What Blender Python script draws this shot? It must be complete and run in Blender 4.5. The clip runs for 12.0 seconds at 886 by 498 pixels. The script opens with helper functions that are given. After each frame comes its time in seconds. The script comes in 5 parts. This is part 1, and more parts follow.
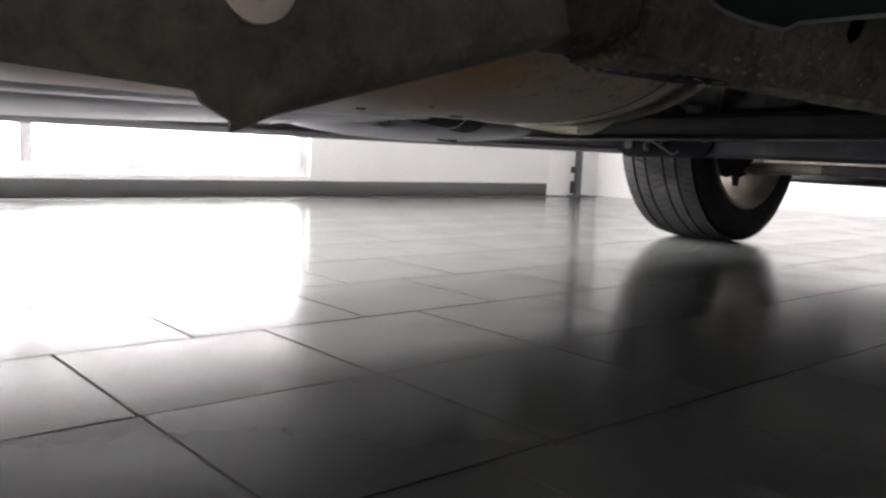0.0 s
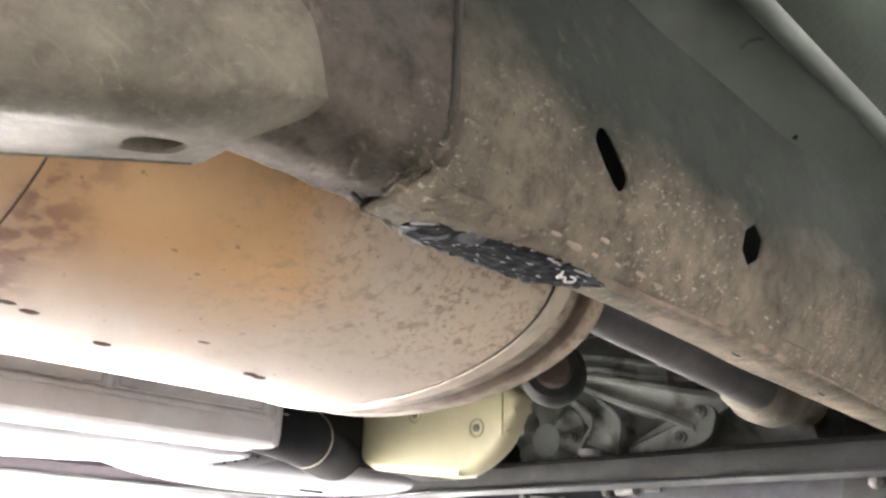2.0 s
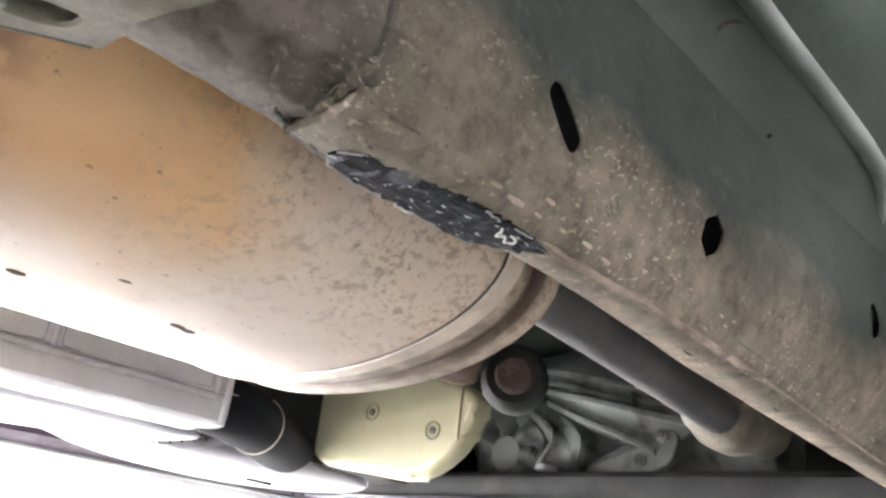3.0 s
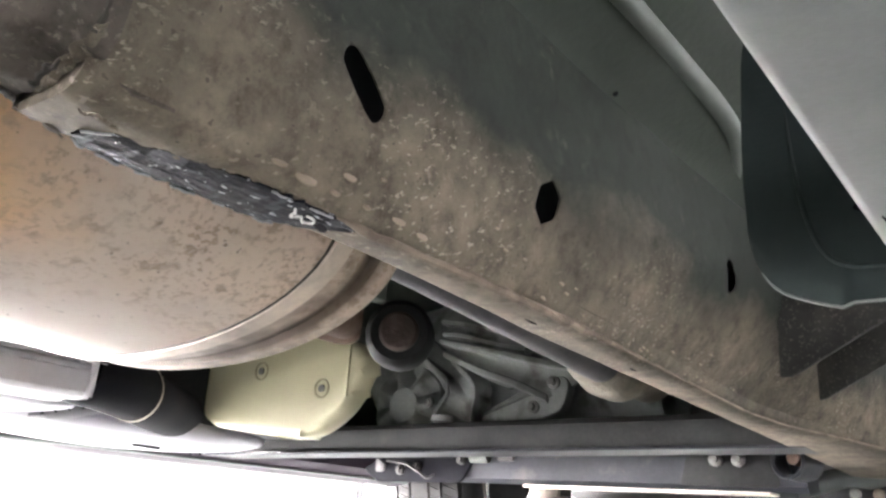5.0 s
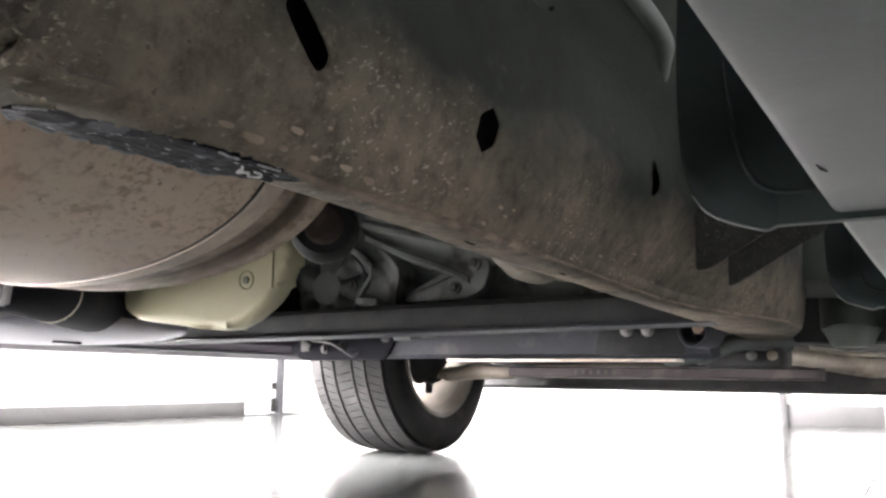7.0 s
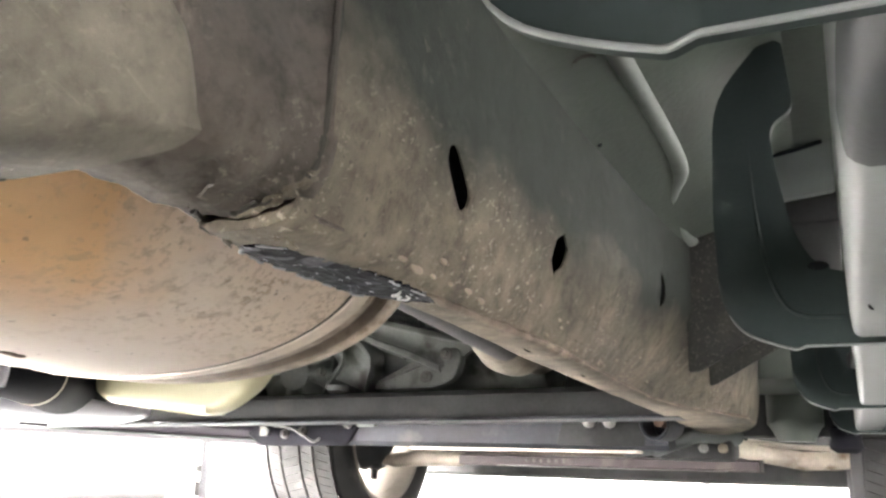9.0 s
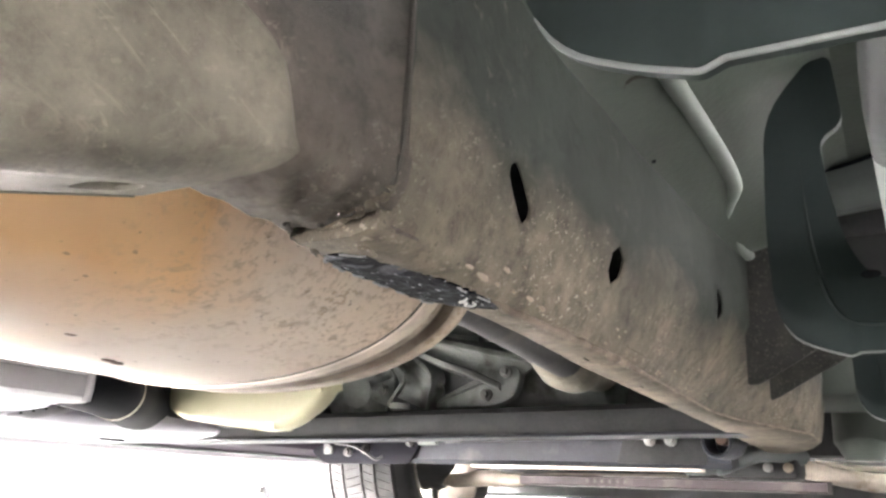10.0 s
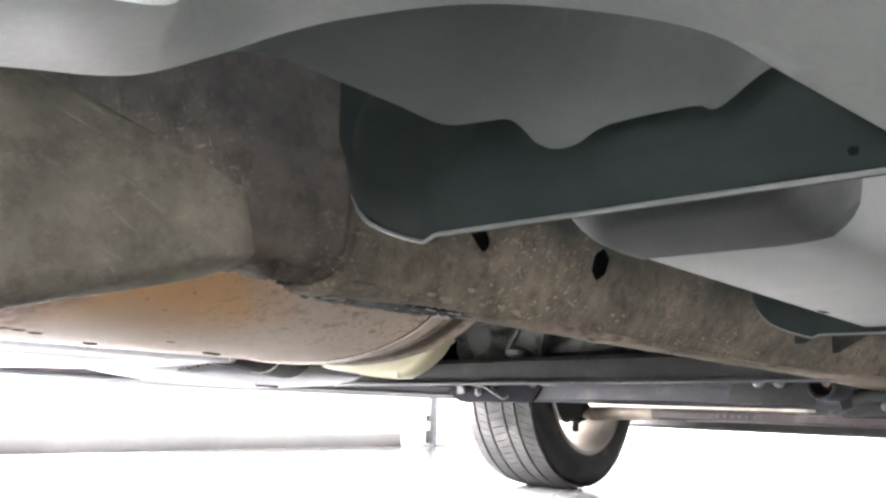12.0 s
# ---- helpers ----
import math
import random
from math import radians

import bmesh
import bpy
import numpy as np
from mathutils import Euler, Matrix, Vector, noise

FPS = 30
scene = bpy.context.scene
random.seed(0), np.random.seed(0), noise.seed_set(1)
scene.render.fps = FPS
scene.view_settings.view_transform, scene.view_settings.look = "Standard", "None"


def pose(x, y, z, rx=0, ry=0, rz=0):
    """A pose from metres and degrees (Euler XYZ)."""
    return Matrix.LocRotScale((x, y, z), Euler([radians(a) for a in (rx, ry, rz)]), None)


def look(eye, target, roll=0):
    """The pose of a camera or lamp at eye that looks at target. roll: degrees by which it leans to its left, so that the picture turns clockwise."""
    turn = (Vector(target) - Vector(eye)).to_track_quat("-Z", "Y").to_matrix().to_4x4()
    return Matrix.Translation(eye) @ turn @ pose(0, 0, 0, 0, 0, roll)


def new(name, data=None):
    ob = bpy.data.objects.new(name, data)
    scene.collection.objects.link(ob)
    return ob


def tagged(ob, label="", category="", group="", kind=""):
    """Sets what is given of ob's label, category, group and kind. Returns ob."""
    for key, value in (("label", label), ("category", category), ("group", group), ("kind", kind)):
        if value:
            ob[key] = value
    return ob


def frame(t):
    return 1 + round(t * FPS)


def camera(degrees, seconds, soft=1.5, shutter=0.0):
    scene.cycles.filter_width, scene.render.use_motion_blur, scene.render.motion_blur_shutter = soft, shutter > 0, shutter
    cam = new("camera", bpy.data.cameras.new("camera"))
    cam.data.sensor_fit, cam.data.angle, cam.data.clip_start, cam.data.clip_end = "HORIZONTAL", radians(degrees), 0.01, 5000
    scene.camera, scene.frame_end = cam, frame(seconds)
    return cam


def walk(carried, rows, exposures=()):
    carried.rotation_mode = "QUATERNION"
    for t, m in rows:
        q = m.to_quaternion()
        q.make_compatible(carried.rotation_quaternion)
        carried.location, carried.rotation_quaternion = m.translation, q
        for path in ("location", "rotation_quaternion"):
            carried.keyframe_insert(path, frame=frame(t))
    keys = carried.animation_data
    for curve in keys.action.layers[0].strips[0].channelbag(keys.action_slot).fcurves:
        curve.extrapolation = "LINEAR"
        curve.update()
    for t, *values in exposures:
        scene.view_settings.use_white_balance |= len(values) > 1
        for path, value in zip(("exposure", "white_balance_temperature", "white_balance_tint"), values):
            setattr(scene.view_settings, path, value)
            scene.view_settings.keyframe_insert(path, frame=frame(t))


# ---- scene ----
import itertools

cam = camera(56.3, 12.0, soft=2.6)
PATH = [
    (0, (-0.129, -0.096, 0.291), (1.179, 1.398, 0.055), 2.5),
    (0.2, (-0.115, -0.076, 0.262), (1.247, 1.384, 0.139), 1.9),
    (0.3, (-0.103, -0.061, 0.247), (1.272, 1.389, 0.18), 3.3),
    (0.5, (-0.072, -0.038, 0.232), (1.317, 1.399, 0.309), 2.1),
    (0.7, (-0.059, -0.027, 0.229), (1.347, 1.383, 0.422), 1.6),
    (0.8, (-0.049, -0.022, 0.227), (1.362, 1.379, 0.439), 1.5),
    (1, (-0.017, -0.019, 0.228), (1.387, 1.377, 0.511), 2.5),
    (1.2, (0.009, -0.011, 0.224), (1.404, 1.351, 0.672), 1.6),
    (1.3, (0.023, -0.007, 0.23), (1.412, 1.336, 0.744), 1.6),
    (1.5, (0.038, -0.004, 0.224), (1.397, 1.314, 0.869), 1.6),
    (1.7, (0.056, -0.0, 0.217), (1.413, 1.3, 0.9), 1.3),
    (2, (0.078, 0.011, 0.209), (1.438, 1.305, 0.9), 2.0),
    (2.5, (0.105, 0.023, 0.202), (1.467, 1.306, 0.909), 5.6),
    (2.7, (0.106, 0.016, 0.194), (1.465, 1.298, 0.908), 6.6),
    (3, (0.125, 0.014, 0.189), (1.49, 1.28, 0.92), 7.1),
    (3.5, (0.149, -0.006, 0.19), (1.531, 1.239, 0.925), 7.6),
    (3.7, (0.162, -0.017, 0.192), (1.556, 1.217, 0.923), 7.7),
    (5.3, (0.177, -0.013, 0.231), (1.739, 1.1, 0.799), 2.9),
    (5.5, (0.177, -0.012, 0.237), (1.758, 1.1, 0.75), 2.6),
    (6, (0.176, -0.008, 0.245), (1.792, 1.107, 0.625), 1.8),
    (6.5, (0.166, -0.016, 0.255), (1.818, 1.059, 0.593), 1.0),
    (6.7, (0.162, -0.013, 0.257), (1.839, 1.028, 0.582), 0.8),
    (8.3, (0.099, 0.046, 0.275), (1.885, 0.887, 0.596), 1.7),
    (8.5, (0.08, 0.051, 0.279), (1.861, 0.881, 0.655), 1.6),
    (8.8, (0.064, 0.06, 0.273), (1.834, 0.866, 0.742), 1.3),
    (9, (0.057, 0.058, 0.266), (1.816, 0.866, 0.768), 1.6),
    (9.5, (0.035, 0.06, 0.258), (1.785, 0.867, 0.792), 1.5),
    (10, (0.027, 0.048, 0.25), (1.712, 0.973, 0.803), 2.0),
    (10.5, (0.013, 0.016, 0.257), (1.617, 1.071, 0.82), 2.6),
    (11, (-0.005, -0.022, 0.259), (1.518, 1.146, 0.823), 2.7),
    (11.5, (-0.012, -0.076, 0.266), (1.471, 1.149, 0.813), 2.2),
    (11.7, (-0.016, -0.103, 0.27), (1.474, 1.138, 0.762), 0.9),
    (12, (-0.025, -0.131, 0.285), (1.471, 1.143, 0.657), 1.9),
]
# the phone lifts its exposure once it looks up under the car
EXPOSURES = [(0.0, 0.0, 6500, 17), (0.5, -0.2, 6500, 17), (1.1, 0.1, 6700, 17), (1.45, 2.2, 7800, 17), (2.0, 3.88, 6900, 17), (2.4, 4.0, 6600, 17), (3.7, 3.95, 6500, 17), (5.3, 3.5, 6550, 17), (6.0, 2.92, 6550, 17), (6.7, 2.45, 6550, 17),
             (8.5, 2.75, 6700, 15), (8.9, 3.75, 6800, 15), (9.5, 3.95, 6750, 16), (10.5, 4.0, 6700, 17), (11.4, 3.85, 6500, 17), (12.0, 3.15, 6500, 17)]
walk(cam, [(t, look(eye, target, roll)) for t, eye, target, roll in PATH], EXPOSURES)

# ---- daylight ----
world = bpy.data.worlds.new("daylight")
scene.world = world
world.use_nodes = True
wn = world.node_tree.nodes
sky = wn.new("ShaderNodeTexSky")
sky.sky_type, sky.sun_disc = "NISHITA", False
sky.sun_elevation, sky.sun_rotation = radians(58), radians(0)
wn["Background"].inputs["Strength"].default_value = 0.12
world.node_tree.links.new(sky.outputs["Color"], wn["Background"].inputs["Color"])

# overcast sun, high over the far window
sun = new("sun", bpy.data.lights.new("sun", "SUN"))
sun.data.energy, sun.data.angle, sun.data.color = 1.0, radians(12), (1.0, 0.96, 0.90)
sun.matrix_world = look((0, 6, 10), (0, 0, 0))


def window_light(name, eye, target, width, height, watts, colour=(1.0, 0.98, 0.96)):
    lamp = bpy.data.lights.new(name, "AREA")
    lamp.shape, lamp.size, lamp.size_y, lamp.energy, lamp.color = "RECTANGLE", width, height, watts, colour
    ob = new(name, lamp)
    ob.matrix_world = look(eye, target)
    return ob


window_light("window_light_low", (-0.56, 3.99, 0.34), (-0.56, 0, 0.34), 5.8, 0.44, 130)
# this lamp sits in an added, unseen upper window
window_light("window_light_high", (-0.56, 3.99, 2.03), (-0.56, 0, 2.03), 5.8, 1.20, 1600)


# ---- materials ----
def ramp(n, links, fac, stops):
    r = n.new("ShaderNodeValToRGB")
    el = r.color_ramp.elements
    while len(el) < len(stops):
        el.new(0.5)
    for e, (p, c) in zip(el, stops):
        e.position, e.color = p, (*c, 1)
    links.new(fac, r.inputs["Fac"])
    return r.outputs["Color"]


def material(name, base, rough=0.6, metal=0.0, dark=0.75, light=1.2, scale=8.0, fine=90.0, bump=0.15, speck=None, speck_size=60.0,
             speck_from=0.66, spec=0.5, stain=None, stain_scale=5.0, stain_from=0.55, island=0.0, stretch=(1, 1, 1), grit=0.6):
    """A painted, cast or moulded surface: broad blotches, fine grain, specks and stains, in metres of object space."""
    m = bpy.data.materials.new(name)
    m.use_nodes = True
    n, links = m.node_tree.nodes, m.node_tree.links
    b = n["Principled BSDF"]
    co = n.new("ShaderNodeTexCoord")
    mp = n.new("ShaderNodeMapping")
    mp.inputs["Scale"].default_value = stretch
    links.new(co.outputs["Object"], mp.inputs["Vector"])

    def tex(s, detail=5.0):
        t = n.new("ShaderNodeTexNoise")
        t.inputs["Scale"].default_value, t.inputs["Detail"].default_value = s, detail
        links.new(mp.outputs["Vector"], t.inputs["Vector"])
        return t.outputs["Fac"]

    broad, grain = tex(scale), tex(fine, 3.0)
    col = ramp(n, links, broad, [(0.3, [c * dark for c in base]), (0.7, [min(1, c * light) for c in base])])

    def mix(kind, fac, a, c, amount=None):
        x = n.new("ShaderNodeMix")
        x.data_type, x.blend_type = "RGBA", kind
        if amount is None:
            links.new(fac, x.inputs["Factor"])
        else:
            x.inputs["Factor"].default_value = amount
        links.new(a, x.inputs["A"])
        if isinstance(c, tuple):
            x.inputs["B"].default_value = (*c, 1)
        else:
            links.new(c, x.inputs["B"])
        return x.outputs["Result"]

    g = ramp(n, links, grain, [(0.3, (0.72, 0.72, 0.72)), (0.7, (1, 1, 1))])
    col = mix("MULTIPLY", None, col, g, grit)
    if stain:
        col = mix("MIX", ramp(n, links, tex(stain_scale, 7.0), [(stain_from, (0, 0, 0)), (stain_from + 0.14, (1, 1, 1))]), col, stain)
    if speck:
        col = mix("MIX", ramp(n, links, tex(speck_size, 2.0), [(speck_from, (0, 0, 0)), (speck_from + 0.05, (1, 1, 1))]), col, speck)
    if island:
        geo = n.new("ShaderNodeObjectInfo")
        v = ramp(n, links, geo.outputs["Random"], [(0.0, (1 - island,) * 3), (1.0, (1, 1, 1))])
        col = mix("MULTIPLY", None, col, v, 1.0)
    links.new(col, b.inputs["Base Color"])
    r = n.new("ShaderNodeMapRange")
    r.inputs["To Min"].default_value, r.inputs["To Max"].default_value = max(0.02, rough - 0.12), min(1, rough + 0.12)
    links.new(broad, r.inputs["Value"])
    links.new(r.outputs["Result"], b.inputs["Roughness"])
    b.inputs["Metallic"].default_value = metal
    b.inputs["Specular IOR Level"].default_value = spec
    if bump:
        bp = n.new("ShaderNodeBump")
        bp.inputs["Strength"].default_value, bp.inputs["Distance"].default_value = bump, 0.004
        links.new(grain, bp.inputs["Height"])
        links.new(bp.outputs["Normal"], b.inputs["Normal"])
    return m


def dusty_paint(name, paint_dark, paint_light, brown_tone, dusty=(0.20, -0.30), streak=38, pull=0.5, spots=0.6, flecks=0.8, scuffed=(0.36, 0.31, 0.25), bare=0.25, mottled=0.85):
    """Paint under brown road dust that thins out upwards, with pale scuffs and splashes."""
    m = bpy.data.materials.new(name)
    m.use_nodes = True
    n, links = m.node_tree.nodes, m.node_tree.links
    b = n["Principled BSDF"]
    co = n.new("ShaderNodeTexCoord")

    def noise_at(scale, stretch=(1, 1, 1), turn=(0, 0, 0), detail=6.0, rough=0.6):
        mp = n.new("ShaderNodeMapping")
        mp.inputs["Scale"].default_value = stretch
        spin = n.new("ShaderNodeMapping")
        spin.inputs["Rotation"].default_value = [radians(a) for a in turn]
        links.new(co.outputs["Object"], spin.inputs["Vector"])
        links.new(spin.outputs["Vector"], mp.inputs["Vector"])
        t = n.new("ShaderNodeTexNoise")
        t.inputs["Scale"].default_value, t.inputs["Detail"].default_value, t.inputs["Roughness"].default_value = scale, detail, rough
        links.new(mp.outputs["Vector"], t.inputs["Vector"])
        return t.outputs["Fac"]

    def maths(op, a, c):
        x = n.new("ShaderNodeMath")
        x.operation = op
        for i, v in enumerate((a, c)):
            if isinstance(v, (int, float)):
                x.inputs[i].default_value = v
            else:
                links.new(v, x.inputs[i])
        return x.outputs[0]

    def mix(fac, a, c):
        x = n.new("ShaderNodeMix")
        x.data_type = "RGBA"
        links.new(fac, x.inputs["Factor"])
        for v, k in ((a, "A"), (c, "B")):
            if isinstance(v, tuple):
                x.inputs[k].default_value = (*v, 1)
            else:
                links.new(v, x.inputs[k])
        return x.outputs["Result"]

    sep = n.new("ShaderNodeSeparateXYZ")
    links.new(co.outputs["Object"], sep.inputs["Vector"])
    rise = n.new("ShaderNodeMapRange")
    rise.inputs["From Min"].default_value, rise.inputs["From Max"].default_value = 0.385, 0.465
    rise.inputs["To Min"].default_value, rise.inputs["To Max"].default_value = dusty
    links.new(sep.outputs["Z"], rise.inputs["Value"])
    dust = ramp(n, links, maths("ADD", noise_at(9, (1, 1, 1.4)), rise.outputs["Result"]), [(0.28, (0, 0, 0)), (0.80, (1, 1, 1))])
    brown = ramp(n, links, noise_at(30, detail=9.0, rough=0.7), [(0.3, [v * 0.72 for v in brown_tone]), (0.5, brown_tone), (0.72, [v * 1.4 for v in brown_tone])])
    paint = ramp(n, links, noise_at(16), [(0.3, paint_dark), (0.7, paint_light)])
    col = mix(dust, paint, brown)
    mottle = ramp(n, links, noise_at(60, detail=10.0, rough=0.75), [(0.34, (0.44, 0.43, 0.42)), (0.5, (0.90, 0.90, 0.90)), (0.66, (1, 1, 1))])
    dim = n.new("ShaderNodeMix")
    dim.data_type, dim.blend_type = "RGBA", "MULTIPLY"
    dim.inputs["Factor"].default_value = mottled
    links.new(col, dim.inputs["A"])
    links.new(mottle, dim.inputs["B"])
    col = dim.outputs["Result"]
    patchy = ramp(n, links, noise_at(11, detail=4.0), [(0.42, (0, 0, 0)), (0.6, (1, 1, 1))])
    for size, turn, low, high in ((95, streak, 0.59, 0.74), (170, streak - 12, 0.60, 0.72)):
        scuff = ramp(n, links, noise_at(size, (1 / pull * 0.4, 1, pull), (0, turn, 0), 7, 0.7), [(low, (0, 0, 0)), (high, (0.8, 0.8, 0.8))])
        col = mix(maths("MULTIPLY", maths("MULTIPLY", scuff, patchy), maths("ADD", maths("MULTIPLY", dust, 1 - bare), bare)), col, scuffed)
    fleck = ramp(n, links, noise_at(340, (0.5, 1, 1), (0, 25, 0), 3.0), [(0.60, (0, 0, 0)), (0.66, (flecks,) * 3)])
    col = mix(maths("MULTIPLY", maths("MULTIPLY", fleck, patchy), dust), col, (0.50, 0.45, 0.37))
    col = mix(ramp(n, links, noise_at(240, detail=1.0), [(0.71, (0, 0, 0)), (0.75, (spots,) * 3)]), col, (0.04, 0.034, 0.028))
    links.new(col, b.inputs["Base Color"])
    b.inputs["Roughness"].default_value, b.inputs["Specular IOR Level"].default_value = 0.68, 0.3
    bp = n.new("ShaderNodeBump")
    bp.inputs["Strength"].default_value, bp.inputs["Distance"].default_value = 0.45, 0.003
    links.new(noise_at(60, detail=12.0, rough=0.72), bp.inputs["Height"])
    links.new(bp.outputs["Normal"], b.inputs["Normal"])
    return m


def tanned_muffler():
    """Steel tinted orange by heat over one stretch, pitted with rust over the next, with a stained seam."""
    m = bpy.data.materials.new("heat_tanned_pitted_steel")
    m.use_nodes = True
    n, links = m.node_tree.nodes, m.node_tree.links
    b = n["Principled BSDF"]
    co = n.new("ShaderNodeTexCoord")
    sep = n.new("ShaderNodeSeparateXYZ")
    links.new(co.outputs["Object"], sep.inputs["Vector"])

    def noise_at(scale, detail=6.0):
        t = n.new("ShaderNodeTexNoise")
        t.inputs["Scale"].default_value, t.inputs["Detail"].default_value = scale, detail
        links.new(co.outputs["Object"], t.inputs["Vector"])
        return t.outputs["Fac"]

    def maths(op, a, c):
        x = n.new("ShaderNodeMath")
        x.operation = op
        for i, v in enumerate((a, c)):
            if isinstance(v, (int, float)):
                x.inputs[i].default_value = v
            else:
                links.new(v, x.inputs[i])
        return x.outputs[0]

    def mix(fac, a, c):
        x = n.new("ShaderNodeMix")
        x.data_type = "RGBA"
        links.new(fac, x.inputs["Factor"])
        for v, k in ((a, "A"), (c, "B")):
            if isinstance(v, tuple):
                x.inputs[k].default_value = (*v, 1)
            else:
                links.new(v, x.inputs[k])
        return x.outputs["Result"]

    along = maths("ADD", sep.outputs["X"], maths("MULTIPLY", maths("SUBTRACT", noise_at(14), 0.5), 0.12))
    steel = ramp(n, links, noise_at(8), [(0.3, (0.60, 0.515, 0.435)), (0.7, (0.74, 0.645, 0.56))])
    orange = ramp(n, links, noise_at(11), [(0.3, (0.70, 0.415, 0.205)), (0.7, (0.79, 0.515, 0.285))])
    zone = ramp(n, links, along, [(0.12, (0.25, 0.25, 0.25)), (0.20, (1, 1, 1)), (0.335, (1, 1, 1)), (0.40, (0, 0, 0))])
    low = n.new("ShaderNodeMapRange")
    low.inputs["From Min"].default_value, low.inputs["From Max"].default_value = 0.324, 0.350
    links.new(maths("ADD", sep.outputs["Z"], maths("MULTIPLY", maths("SUBTRACT", noise_at(10), 0.5), 0.03)), low.inputs["Value"])
    col = mix(maths("MULTIPLY", zone, low.outputs["Result"]), steel, orange)
    sand = maths("MULTIPLY", ramp(n, links, along, [(0.33, (0, 0, 0)), (0.43, (1, 1, 1))]), ramp(n, links, noise_at(18, 5.0), [(0.35, (0.25, 0.25, 0.25)), (0.6, (0.85, 0.85, 0.85))]))
    col = mix(maths("MULTIPLY", sand, low.outputs["Result"]), col, (0.77, 0.63, 0.505))
    pitzone = maths("MULTIPLY", ramp(n, links, along, [(0.26, (0, 0, 0)), (0.41, (1, 1, 1))]), ramp(n, links, noise_at(30, 4.0), [(0.38, (0.15, 0.15, 0.15)), (0.56, (1, 1, 1))]))
    pits = ramp(n, links, noise_at(230, 5.0), [(0.53, (0, 0, 0)), (0.62, (0.75, 0.75, 0.75))])
    flakes = ramp(n, links, noise_at(105, 6.0), [(0.54, (0, 0, 0)), (0.62, (0.8, 0.8, 0.8))])
    col = mix(maths("MULTIPLY", maths("MULTIPLY", pits, pitzone), low.outputs["Result"]), col, (0.45, 0.325, 0.22))
    col = mix(maths("MULTIPLY", maths("MULTIPLY", flakes, pitzone), low.outputs["Result"]), col, (0.37, 0.275, 0.19))
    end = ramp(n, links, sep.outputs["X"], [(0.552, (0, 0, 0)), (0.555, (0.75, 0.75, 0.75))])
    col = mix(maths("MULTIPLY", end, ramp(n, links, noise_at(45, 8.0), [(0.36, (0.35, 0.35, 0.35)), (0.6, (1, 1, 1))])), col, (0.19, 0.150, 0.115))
    # the dark of the recessed end ring is put into the colour
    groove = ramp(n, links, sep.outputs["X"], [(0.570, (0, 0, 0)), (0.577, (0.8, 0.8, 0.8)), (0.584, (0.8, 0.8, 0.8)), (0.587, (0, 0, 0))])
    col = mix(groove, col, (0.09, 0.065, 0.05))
    band = maths("ADD", sep.outputs["X"], maths("MULTIPLY", maths("SUBTRACT", noise_at(22), 0.5), 0.05))
    seam = ramp(n, links, band, [(0.186, (0, 0, 0)), (0.197, (1, 1, 1)), (0.212, (0.8, 0.8, 0.8)), (0.232, (0, 0, 0))])
    spots = ramp(n, links, noise_at(85, 5.0), [(0.42, (0.25, 0.25, 0.25)), (0.56, (0.85, 0.85, 0.85))])
    col = mix(maths("MULTIPLY", seam, spots), col, (0.27, 0.15, 0.115))
    col = mix(ramp(n, links, noise_at(150, 2.0), [(0.70, (0, 0, 0)), (0.74, (0.6, 0.6, 0.6))]), col, (0.22, 0.15, 0.10))
    links.new(col, b.inputs["Base Color"])
    b.inputs["Roughness"].default_value, b.inputs["Metallic"].default_value = 0.6, 0.05
    bp = n.new("ShaderNodeBump")
    bp.inputs["Strength"].default_value, bp.inputs["Distance"].default_value = 0.25, 0.002
    links.new(maths("MULTIPLY", maths("MULTIPLY", pits, pitzone), low.outputs["Result"]), bp.inputs["Height"])
    bp.invert = True
    links.new(bp.outputs["Normal"], b.inputs["Normal"])
    return m


